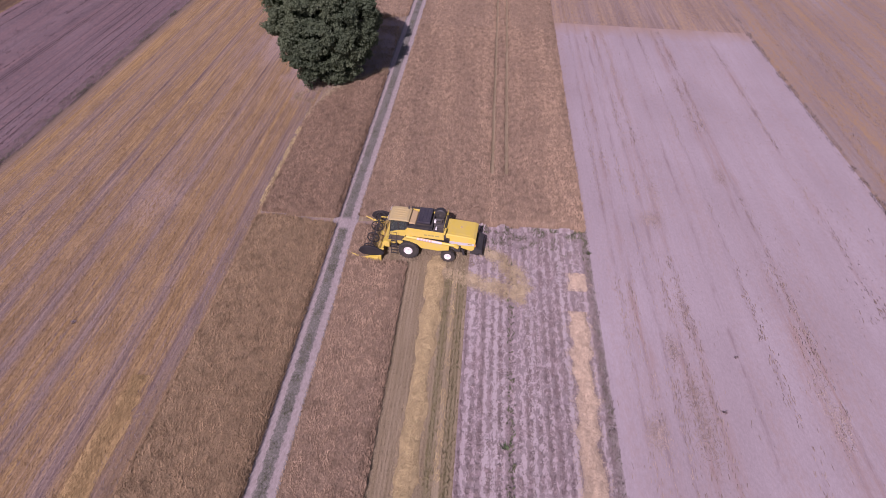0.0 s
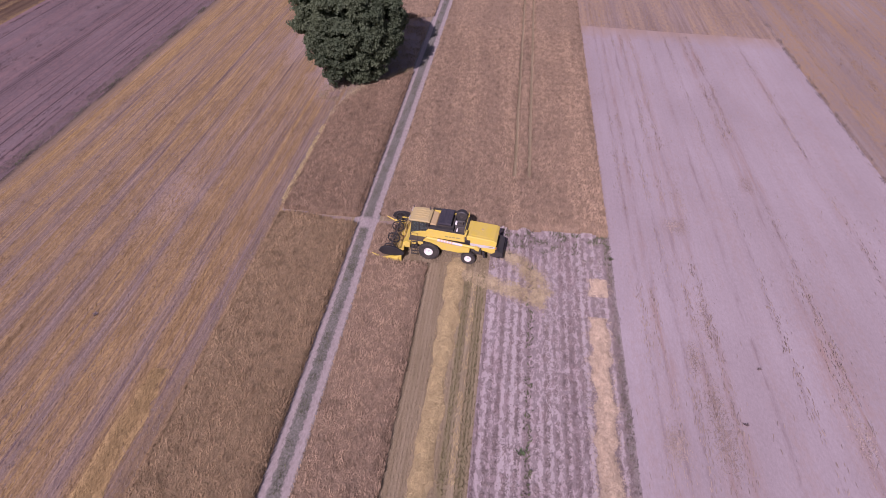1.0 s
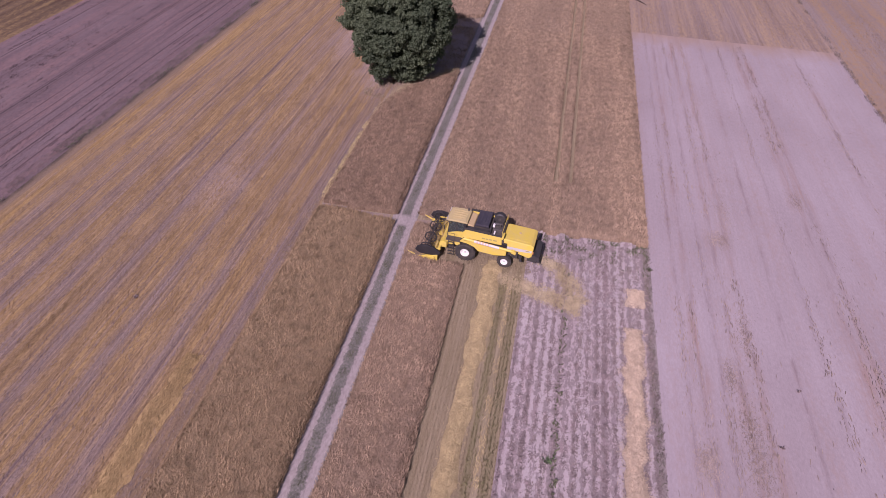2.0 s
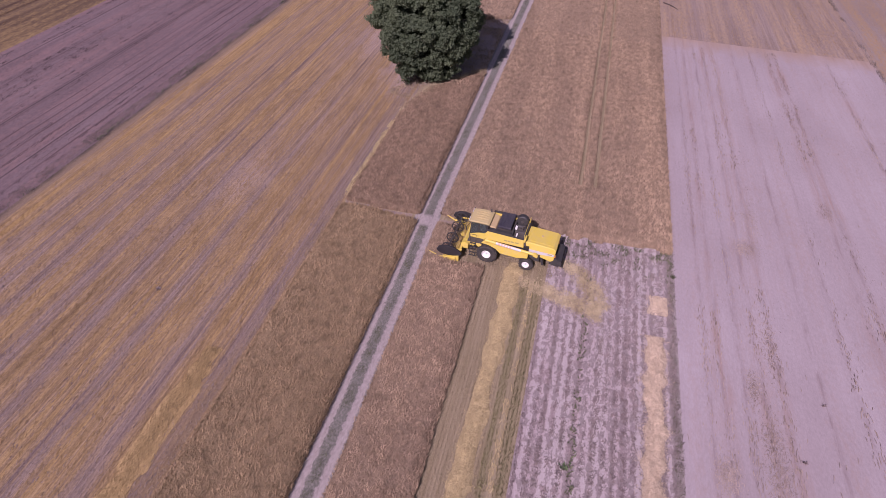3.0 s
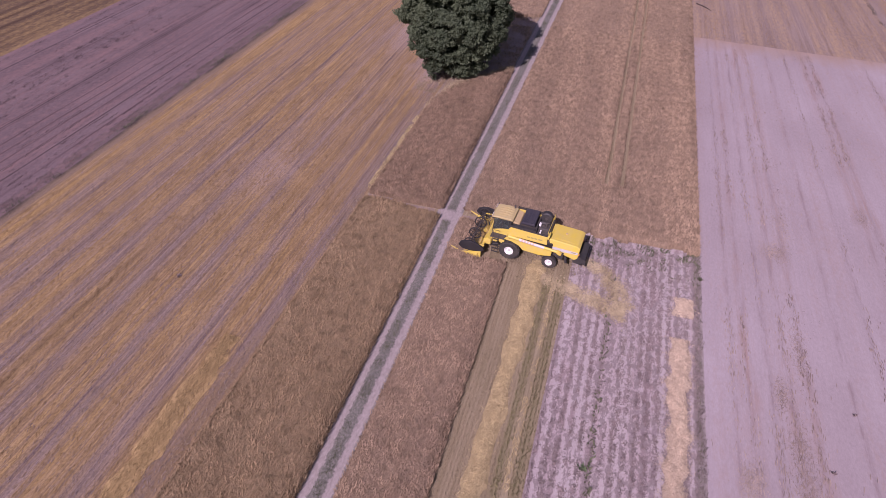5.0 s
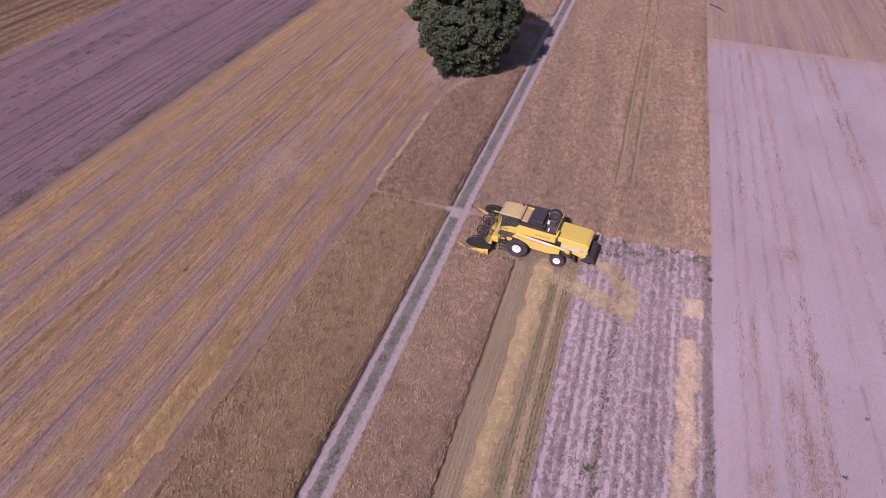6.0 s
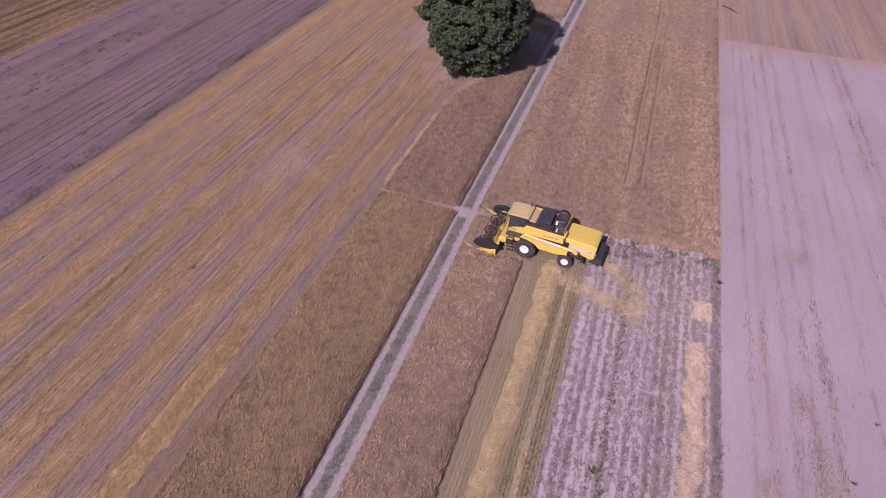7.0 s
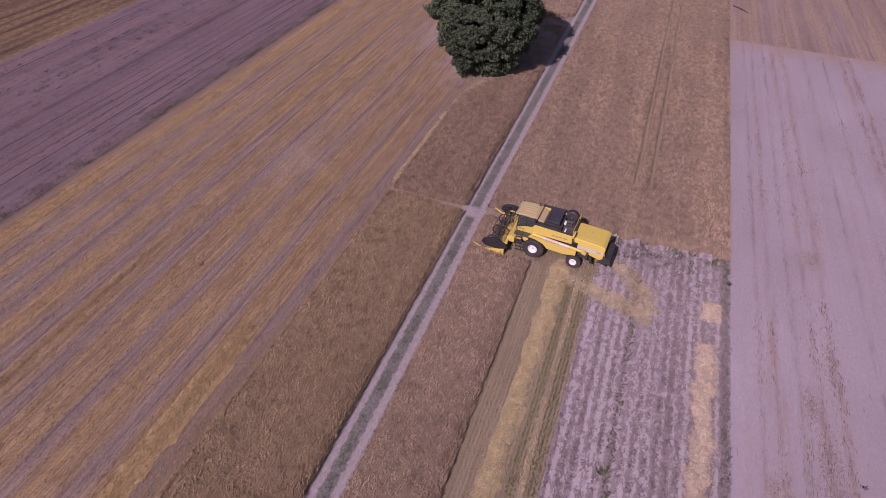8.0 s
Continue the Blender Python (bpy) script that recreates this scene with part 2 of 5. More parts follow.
def track_material():
    """Farm track: two pale wheel ruts and a grassy ridge between."""
    k = Mat("track_dirt")
    x = k.math("ADD", k.split()[0], k.math("MULTIPLY", k.math("SUBTRACT", k.noise((2.2, 1.7, 1), 1, 6, 0.75), 0.5), 0.85))
    dirt = k.ramp(k.noise((3, 1.2, 1), 2, 6), [(0.3, (0.25, 0.207, 0.197)), (0.7, (0.365, 0.312, 0.303))])
    grass = k.ramp(k.noise((2.5, 1.6, 1), 3, 6), [(0.35, (0.12, 0.113, 0.097)), (0.55, (0.175, 0.163, 0.143)), (0.75, (0.26, 0.228, 0.213))])
    rut = k.ramp(k.math("ABSOLUTE", x), [(0.36, 0.0), (0.46, 1.0), (0.92, 1.0), (1.0, 0.3)])
    worn = k.ramp(k.math("ABSOLUTE", k.math("SUBTRACT", k.split()[1], 0.1)), [(0.55, 1.0), (0.95, 0.0)])
    base = k.mix(k.math("MAXIMUM", rut, worn), grass, dirt)
    return k.done(base, k.noise((8, 5, 1), 1, 6, 0.7), 0.06, 0.7)


def blade_material(name, tones, rough=0.75, lumps=0.7, hollow_tone=0.76):
    """Straw and leaves: one tone for each blade, and broad drifts over the field."""
    k = Mat(name, rough, spec=0.25)
    n = len(tones)
    base = k.ramp(k.island(), [((i + 0.5) / n, c) for i, c in enumerate(tones)])
    drift = k.math("ADD", k.math("MULTIPLY", k.noise((0.26, 0.07, 0.16), 1, 4, 0.65, "Object"), 0.45), k.math("MULTIPLY", k.noise((0.42, 0.018, 0.1), 1, 4, 0.6, "Object"), 0.55))
    base = k.mix(0.62, base, k.mix(k.ramp(drift, [(0.44, 0.0), (0.56, 1.0)]), tuple(c * 0.8 for c in tones[0]), tones[-1]))
    # relief put into the colour, not the shape: lumps lighter, hollows darker
    lump = k.ramp(k.noise((2.1, 1.5, 0.6), 1, 3, 0.6, "Object"), [(0.36, hollow_tone), (0.5, 1.0), (0.64, 1.2)])
    base = k.mix(lumps, base, k.mix(1.0, base, lump, "MULTIPLY"))
    return k.done(base)


def canopy_material(name, dark, light):
    k = Mat(name)
    base = k.ramp(k.noise((2.6, 1.6, 1), 2, 6, 0.7), [(0.3, dark), (0.7, light)])
    return k.done(base, k.noise((4, 4, 4), 2, 5, 0.7, "Object"), 0.15, 0.8)


mat_strip, mat_rows, mat_cut, mat_track = strip_material(), row_material(), cut_material(), track_material()
CROP_TONES = {"ochre": [(0.262, 0.184, 0.108), (0.34, 0.241, 0.143), (0.41, 0.296, 0.182), (0.32, 0.225, 0.132)],
              "brown": [(0.20, 0.135, 0.088), (0.29, 0.20, 0.135), (0.38, 0.27, 0.185), (0.27, 0.185, 0.125)],
              "rosy": [(0.245, 0.172, 0.12), (0.35, 0.249, 0.17), (0.448, 0.325, 0.228), (0.335, 0.237, 0.157)]}
# body: the ears' tones darkened, so that gaps between the ears look deeper
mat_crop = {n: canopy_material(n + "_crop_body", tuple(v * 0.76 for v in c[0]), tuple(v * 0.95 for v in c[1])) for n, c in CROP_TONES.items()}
mat_ears = {n: blade_material(n + "_ears", c, lumps=0.95, hollow_tone=0.62) for n, c in CROP_TONES.items()}
mat_old_straw = blade_material("weathered_straw", [(0.25, 0.16, 0.08), (0.34, 0.22, 0.1), (0.42, 0.29, 0.15), (0.29, 0.185, 0.085)])
mat_straw = blade_material("golden_straw", [(0.4, 0.307, 0.16), (0.51, 0.403, 0.22), (0.58, 0.47, 0.28), (0.44, 0.338, 0.175)])
mat_pale_straw = blade_material("bleached_straw", [(0.48, 0.365, 0.26), (0.57, 0.452, 0.33), (0.63, 0.52, 0.4), (0.5, 0.385, 0.275)])
mat_stub = blade_material("stubble_stalks", [(0.22, 0.165, 0.105), (0.33, 0.26, 0.17), (0.43, 0.345, 0.235), (0.26, 0.205, 0.13)])
mat_residue = blade_material("dark_residue", [(0.2, 0.144, 0.142), (0.27, 0.2, 0.2), (0.38, 0.3, 0.297), (0.21, 0.17, 0.15)])
mat_litter = blade_material("brown_litter", [(0.28, 0.21, 0.175), (0.32, 0.245, 0.205), (0.36, 0.28, 0.235)])
mat_weed = blade_material("dry_weeds", [(0.08, 0.085, 0.05), (0.13, 0.125, 0.08), (0.2, 0.175, 0.125), (0.1, 0.105, 0.06)])
mat_green = blade_material("green_weeds", [(0.09, 0.13, 0.06), (0.13, 0.18, 0.08), (0.17, 0.21, 0.11)])
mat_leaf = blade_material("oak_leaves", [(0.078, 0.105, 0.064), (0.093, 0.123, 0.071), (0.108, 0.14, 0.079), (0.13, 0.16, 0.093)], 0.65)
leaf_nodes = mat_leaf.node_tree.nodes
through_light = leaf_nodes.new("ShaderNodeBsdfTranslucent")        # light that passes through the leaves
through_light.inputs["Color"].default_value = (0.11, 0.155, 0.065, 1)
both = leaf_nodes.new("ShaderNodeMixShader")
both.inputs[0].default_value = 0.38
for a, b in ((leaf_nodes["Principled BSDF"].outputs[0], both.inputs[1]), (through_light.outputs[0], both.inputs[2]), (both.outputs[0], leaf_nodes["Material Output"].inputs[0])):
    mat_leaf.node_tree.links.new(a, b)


# ---- shapes ----
RNG = np.random.default_rng(7)


def fan(u, y):
    """The east of a field line u (its easting at y = 0) at the northing y: the fields narrow slightly to the north."""
    return u * (1 - 0.0017 * y) + 0.03 * y


def unfan(x, y):
    return (x - 0.03 * y) / (1 - 0.0017 * y)


def track_middle(y):
    return np.interp(y, [-80, -28, -10, 2, 20, 55, 150], [-2.2, -0.45, 0.03, 0.22, 0.92, 2.15, 5.4])


def vnoise(x, y, size, seed=0):
    """Smooth value noise from 0 to 1 with lumps of the given size in metres."""
    g = np.random.default_rng(seed).random((256, 256))
    a, b = np.asarray(x) / size + 1000.3, np.asarray(y) / size + 1000.7
    i, j = np.floor(a).astype(int), np.floor(b).astype(int)
    f, h = a - i, b - j
    f, h = f * f * (3 - 2 * f), h * h * (3 - 2 * h)
    p = lambda s, t: g[(i + s) % 256, (j + t) % 256]
    return (p(0, 0) * (1 - f) + p(1, 0) * f) * (1 - h) + (p(0, 1) * (1 - f) + p(1, 1) * f) * h


def mesh_of(name, verts, faces, sizes=None, uv=None, smooth=False):
    """A mesh from arrays: faces of one size (n, k), or flat loops with sizes."""
    me = bpy.data.meshes.new(name)
    verts = np.asarray(verts, np.float32)
    faces = np.asarray(faces, np.int32)
    if sizes is None:
        sizes = np.full(len(faces), faces.shape[1], np.int32)
        faces = faces.reshape(-1)
    me.vertices.add(len(verts))
    me.vertices.foreach_set("co", verts.reshape(-1))
    me.loops.add(len(faces))
    me.loops.foreach_set("vertex_index", faces)
    me.polygons.add(len(sizes))
    me.polygons.foreach_set("loop_start", np.concatenate(([0], np.cumsum(sizes)[:-1])).astype(np.int32))
    me.polygons.foreach_set("loop_total", sizes)
    if smooth:
        me.polygons.foreach_set("use_smooth", np.ones(len(sizes), bool))
    if uv is not None:
        layer = me.uv_layers.new(name="UVMap")
        layer.data.foreach_set("uv", np.asarray(uv, np.float32)[faces].reshape(-1))
    me.update(calc_edges=True)
    me.validate()
    return me


def sheet(name, u0, u1, y0, y1, z, material, step=1.5, bumps=0.0, left=None, right=None):
    """A field's surface between two field lines (or edges given as functions of the northing)."""
    ys = np.linspace(y0, y1, int((y1 - y0) / step) + 2)
    n = max(2, int(abs(u1 - u0) / step) + 1)
    s = np.linspace(0, 1, n)
    L = left(ys) if left else fan(u0, ys)
    R = right(ys) if right else fan(u1, ys)
    x = L[:, None] * (1 - s) + R[:, None] * s
    y = np.repeat(ys[:, None], n, 1)
    inner = np.ones_like(x)
    inner[:, (0, -1)] = 0
    h = z + bumps * inner * (vnoise(x, y, 3.1, 3) + 0.6 * vnoise(x, y, 1.3, 4) - 0.8)
    i = np.arange((len(ys) - 1) * n).reshape(len(ys) - 1, n)[:, :-1].reshape(-1)
    me = mesh_of(name, np.stack([x, y, h], -1).reshape(-1, 3), np.stack([i, i + 1, i + n + 1, i + n], 1), smooth=True,
                 uv=np.stack([unfan(x, y), y], -1).reshape(-1, 2))
    me.materials.append(material)
    return tagged(new(name, me), kind="structure")


def blades(name, p, high, wide, material, lean=0.5, toward=None, drop=0.0, parent=None, kind="stuff"):
    """Many bent blades that stand at the points p. lean: metres that a tip leans for each metre of height."""
    n = len(p)
    a = RNG.uniform(0, 2 * np.pi, n)
    if toward is not None:
        a = np.where(RNG.random(n) < 0.7, toward + RNG.normal(0, 0.7, n), a)
    d = np.stack([np.cos(a), np.sin(a), np.zeros(n)], 1)
    w = RNG.uniform(0, np.pi, n)
    side = np.stack([np.cos(w), np.sin(w), np.zeros(n)], 1) * (wide * RNG.uniform(0.6, 1.3, n))[:, None] * 0.5
    h = high * RNG.uniform(0.75, 1.2, n)
    up = np.array([0, 0, 1.0])
    mid = p + up * (h * 0.62)[:, None] + d * (h * lean * 0.35)[:, None]
    tip = p + up * (h * (1 - drop))[:, None] + d * (h * lean)[:, None]
    v = np.stack([p - side * 0.7, p + side * 0.7, mid + side, mid - side, tip], 1).reshape(-1, 3)
    b = np.arange(n)[:, None] * 5
    loops = np.concatenate([b + np.array([[0, 1, 2, 3]]), b + np.array([[3, 2, 4]])], 1).reshape(-1)
    me = mesh_of(name, v, loops, np.tile(np.array([4, 3], np.int32), n))
    me.materials.append(material)
    label, category = STUFF.get(name, ("", ""))
    ob = tagged(new(name, me), label, "" if parent else category, kind=kind)
    ob.parent = parent
    return ob


def straws(name, p, long, wide, material, along=None, spread=0.5, parent=None, tilt=0.22):
    """Many loose straws lying about at the points p."""
    n = len(p)
    a = RNG.uniform(0, np.pi, n) if along is None else along + RNG.normal(0, spread, n)
    t = RNG.normal(0, tilt, n)
    d = np.stack([np.cos(a), np.sin(a), t], 1) * (long * RNG.uniform(0.5, 1.3, n) * 0.5)[:, None]
    s = np.stack([-np.sin(a), np.cos(a), RNG.normal(0, 0.5, n)], 1) * (wide * 0.5)
    m = d * RNG.uniform(-0.3, 0.3, n)[:, None] + np.array([0, 0, 1.0]) * (long * 0.08)
    v = np.stack([p - d - s, p - d + s, p + m + s, p + m - s, p + d + s, p + d - s], 1).reshape(-1, 3)
    b = np.arange(n)[:, None] * 6
    f = np.stack([b + np.array([[0, 1, 2, 3]]), b + np.array([[3, 2, 4, 5]])], 1).reshape(-1, 4)
    me = mesh_of(name, v, f)
    me.materials.append(material)
    label, category = STUFF.get(name, ("", ""))
    ob = tagged(new(name, me), label, "" if parent else category, kind="stuff")
    ob.parent = parent
    return ob


def scatter(u0, u1, y0, y1, density, keep=None):
    """Random places between field lines; keep(x, y) gives the share that stays."""
    n = int(abs(u1 - u0) * (y1 - y0) * density)
    u, y = RNG.uniform(u0, u1, n), RNG.uniform(y0, y1, n)
    x = fan(u, y)
    if keep is not None:
        k = RNG.random(n) < keep(x, y)
        x, y = x[k], y[k]
    return x, y


STUFF = {
    "crop_ears": ("pale ripe ears on top of the cereal", "crop"), "crop_stalks": ("dry cereal stalks on the open crop edge", "crop"),
    "loose_straw": ("loose dry straws lying on a windrow", "straw"), "chaff": ("dusty yellow chaff blown over the pale soil", "chaff"),
    "scattered_straw": ("weathered straws scattered over the banded stubble", "straw"), "stubble": ("short cut cereal stubble in drill rows", "stubble"),
    "green_stubble": ("greenish stubble strip beside the fresh windrow", "stubble"), "old_stubble": ("rotten grey stubble in broken soil rows", "stubble"),
    "row_weeds": ("low dark weeds along a soil row", "weeds"), "edge_weeds": ("grey-green weeds below the standing crop", "weeds"),
    "straw_line": ("thin line of dry straw on the field", "straw"), "field_litter": ("brown plant litter in streaks on pale soil", "litter"),
    "field_straw": ("thin brown straw patches on pale soil", "straw"), "field_clods": ("small dark clods in rows on tilled soil", "soil"),
    "margin_weeds": ("dry weeds along the field margin", "weeds"), "margin_grass": ("dry grey grass along the field margin", "grass"),
    "track_grass": ("short grass tufts down the farm track", "grass"), "dry_grass": ("dry trampled grass round the oak tree", "grass"),
    "pale_grass": ("pale bent grass on the crop brow", "grass"), "stubble_straw": ("old straw streaks on far stubble fields", "straw")}

# ---- ground and fields ----
g = 2600.0
me = mesh_of("ground", [(-g, -g, -0.08), (g, -g, -0.08), (g, g, -0.08), (-g, g, -0.08)], [(0, 1, 2, 3)], uv=[(-g, -g), (g, -g), (g, g), (-g, g)])
me.materials.append(mat_ground)
tagged(new("ground", me), "dry bare farmland reaching to the horizon", "ground", kind="structure")

NEAR, FAR = -75.0, 150.0
LEFT_OF_TRACK = lambda y: track_middle(y) - 1.05
RIGHT_OF_TRACK = lambda y: track_middle(y) + 1.1
SOUTH = 0.7                     # southern edge of the big standing crop
SPLIT = SOUTH + 0.8
HEADER_X = 3.05                 # where the machine has cut to

for name, u0, u1, y0, y1, z, m, b, left, right in (
        ("field_far_west", -170, -61, NEAR, FAR, 0.0, mat_far_left, 0.05, None, None),
        ("field_dark_soil", -61, -36, NEAR, FAR, 0.0, mat_purple, 0.06, None, None),
        ("field_banded_stubble", -36, -8, NEAR, FAR, 0.0, mat_strip, 0.04, None, None),
        ("field_crop_west", -8, 0, NEAR, 21, 0.0, mat_cut, 0.03, None, LEFT_OF_TRACK),
        ("field_tree_margin", -8, 0, 21, FAR, 0.0, mat_margin, 0.03, None, LEFT_OF_TRACK),
        ("field_crop_east", 2, 6.6, NEAR, SPLIT, 0.0, mat_cut, 0.03, RIGHT_OF_TRACK, None),
        ("field_fresh_stubble", 6.6, 11.8, NEAR, SPLIT, 0.0, mat_cut, 0.03, None, None),
        ("field_row_soil", 11.8, 22.4, NEAR, SPLIT, 0.0, mat_rows, 0.03, None, None),
        ("field_crop_north", 2, 22.4, SPLIT, FAR, 0.0, mat_cut, 0.03, RIGHT_OF_TRACK, None),
        ("field_pale_soil", 22.4, 52.6, NEAR, 49.2, 0.0, mat_grey, 0.05, None, None),
        ("field_old_stubble", 22.4, 52.6, 49.2, FAR, 0.0, mat_tan, 0.05, None, None),
        ("field_far_east", 52.6, 190, NEAR, FAR, 0.0, mat_right, 0.05, None, None)):
    sheet(name, u0, u1, y0, y1, z, m, 1.5 if abs(u1 - u0) < 60 else 3.0, b, left, right)

# the farm track, with two worn ruts
ys = np.arange(NEAR, FAR, 0.5)
ss = np.array([-1.15, -1.0, -0.85, -0.65, -0.45, -0.3, 0.0, 0.3, 0.45, 0.65, 0.85, 1.0, 1.15])
dip = np.array([0.0, 0.01, -0.05, -0.06, -0.04, 0.03, 0.06, 0.03, -0.04, -0.06, -0.05, 0.01, 0.0])
tx = track_middle(ys)[:, None] + ss
ty = np.repeat(ys[:, None], len(ss), 1)
tz = 0.03 + dip + 0.03 * (vnoise(tx, ty, 0.6, 9) - 0.5)
i = np.arange((len(ys) - 1) * len(ss)).reshape(len(ys) - 1, -1)[:, :-1].reshape(-1)
me = mesh_of("road", np.stack([tx, ty, tz], -1).reshape(-1, 3), np.stack([i, i + 1, i + 14, i + 13], 1), smooth=True,
             uv=np.stack([np.repeat(ss[None], len(ys), 0), ty], -1).reshape(-1, 2))
me.materials.append(mat_track)
tagged(new("road", me), "rutted dirt farm track with a grassy middle ridge", "road", kind="structure")


def footpath(name, xs, middle, half, label):
    """A narrow trodden path across the crop."""
    x = np.arange(*xs, 0.3)
    s = np.array([-1, -0.5, 0.5, 1.0])
    c = middle(x) + 0.12 * (vnoise(x, x * 0, 1.2, 18) - 0.5)
    w = half * (0.7 + 0.6 * vnoise(x, x * 0, 0.9, 19))
    y = c[:, None] + w[:, None] * s
    X = np.repeat(x[:, None], 4, 1)
    z = np.repeat(np.array([[0.0, 0.03, 0.03, 0.0]]), len(x), 0) + 0.012
    i = np.arange((len(x) - 1) * 4).reshape(-1, 4)[:, :-1].reshape(-1)
    me = mesh_of(name, np.stack([X, y, z], -1).reshape(-1, 3), np.stack([i, i + 4, i + 5, i + 1], 1), uv=np.stack([X, y], -1).reshape(-1, 2), smooth=True)
    me.materials.append(mat_margin)
    return tagged(new(name, me), label, "path", kind="structure")


footpath("footpath", (-7.8, -0.9), lambda x: 0.15 - 0.08 * x, 0.4, "narrow trodden path through the ripe crop")
footpath("footpath", (1.35, 6.4), lambda x: 0 * x + 0.2, 0.5, "narrow trodden path through the ripe crop")

# ---- standing crop ----
def crop_stand(name, inside, u0, u1, y0, y1, label, tone, step=0.3, tall=0.5, density=190, far_density=80, side=-1):
    """A stand of ripe cereal: a lumpy body with side walls, and ears on top of it. side: -1 west of the track, 1 east of it."""
    us, yy = np.arange(u0, u1, step), np.arange(y0, y1, step)
    U, Y = np.meshgrid(us, yy)
    X = fan(U, Y)
    verge = RIGHT_OF_TRACK(Y) + 0.1 if side > 0 else LEFT_OF_TRACK(Y)
    if side > 0:
        cell = inside(np.maximum(X + step / 2, verge + 0.02), Y + step / 2) & (X + step > verge)
        X = np.maximum(X, verge)
    else:
        cell = inside(np.minimum(X + step / 2, verge - 0.02), Y + step / 2) & (X < verge)
        X = np.minimum(X, verge)
    n, m = len(yy), len(us)
    top = tall * (0.8 + 0.2 * vnoise(X, Y, 0.7, 11) + 0.12 * vnoise(X, Y, 6, 12))
    idx = np.arange(n * m).reshape(n, m)
    near = cell.copy()
    soft = np.ones_like(top)
    for share in (0.66, 0.86, 0.96):          # the edge of the stand slopes down
        corner = near.copy()
        corner[1:] &= near[:-1]
        corner[:, 1:] &= near[:, :-1]
        corner[1:, 1:] &= near[:-1, :-1]
        soft = np.where(~corner & (soft == 1), share, soft)
        inner = near.copy()
        inner[1:] &= near[:-1]
        inner[:-1] &= near[1:]
        inner[:, 1:] &= near[:, :-1]
        inner[:, :-1] &= near[:, 1:]
        near = inner
    top = top * soft
    c = np.argwhere(cell[:-1, :-1])
    q = [np.stack([idx[c[:, 0] + a, c[:, 1] + b] for a, b in ((0, 0), (0, 1), (1, 1), (1, 0))], 1)]
    pad = np.zeros((n + 2, m + 2), bool)
    pad[1:n, 1:m] = cell[:-1, :-1]
    for (da, db), (p0, p1) in (((-1, 0), ((0, 0), (0, 1))), ((1, 0), ((1, 1), (1, 0))), ((0, -1), ((1, 0), (0, 0))), ((0, 1), ((0, 1), (1, 1)))):
        e = c[~pad[c[:, 0] + 1 + da, c[:, 1] + 1 + db]]
        a, b = idx[e[:, 0] + p0[0], e[:, 1] + p0[1]], idx[e[:, 0] + p1[0], e[:, 1] + p1[1]]
        q.append(np.stack([a, b, b + n * m, a + n * m], 1)[:, ::-1])
    v = np.concatenate([np.stack([X, Y, top], -1).reshape(-1, 3), np.stack([X, Y, np.full_like(X, -0.02)], -1).reshape(-1, 3)])
    faces = np.concatenate(q)
    used = np.unique(faces)
    remap = np.full(len(v), -1)
    remap[used] = np.arange(len(used))
    me = mesh_of(name, v[used], remap[faces], uv=np.stack([unfan(v[used, 0], v[used, 1]), v[used, 1]], 1))
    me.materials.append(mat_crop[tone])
    ob = tagged(new(name, me), label, "crop", kind="structure")
    x, y = scatter(u0, u1, y0, y1, density, lambda x, y: inside(x, y) * np.where(y > 45, far_density / density, 1.0) * (0.35 + 0.9 * vnoise(x, y, 0.45, 14)))
    edge = soft[np.clip(((y - y0) / step).astype(int), 0, n - 1), np.clip(((unfan(x, y) - u0) / step).astype(int), 0, m - 1)]
    z = tall * (0.55 + 0.2 * vnoise(x, y, 0.7, 11) + 0.12 * vnoise(x, y, 6, 12)) * edge
    blades("crop_ears", np.stack([x, y, z], 1), 0.31 * (0.7 + 0.6 * vnoise(x, y, 0.3, 15)), 0.048, mat_ears[tone], 0.45, 0.9, 0.05, ob)
    # stalks that show on the open sides
    e = np.concatenate([c[~pad[c[:, 0] + 1 + da, c[:, 1] + 1 + db]] for da, db in ((-1, 0), (1, 0), (0, -1), (0, 1))])
    e = np.repeat(e[Y[e[:, 0], e[:, 1]] < 60], 34, 0)
    x = X[e[:, 0], e[:, 1]] + RNG.uniform(-0.08, step + 0.08, len(e))
    y = Y[e[:, 0], e[:, 1]] + RNG.uniform(-0.08, step + 0.08, len(e))
    blades("crop_stalks", np.stack([x, y, RNG.uniform(0, 0.15, len(e))], 1), tall * 0.75, 0.05, mat_ears[tone], 0.5, parent=ob)
    return ob


def in_north(x, y):
    u = unfan(x, y)
    tram = (y > 9) & ((np.abs(u - 13.6) < 0.31) | (np.abs(u - 15.0) < 0.31))
    return (x > RIGHT_OF_TRACK(y) + 0.1) & (u < 22.2 + 0.3 * (vnoise(x, y, 0.9, 16) - 0.5)) & (y > SOUTH + 0.9 * vnoise(x, y, 1.0, 17)) & ~tram


def crop_brow(x):
    """The northern edge of the crop below the tree: it swings round to the north-east."""
    return np.interp(x, [-8.2, -7.8, -6.9, -5.8, -3.4, 0.2], [14.0, 16.3, 20.3, 23.8, 27.0, 30.6])


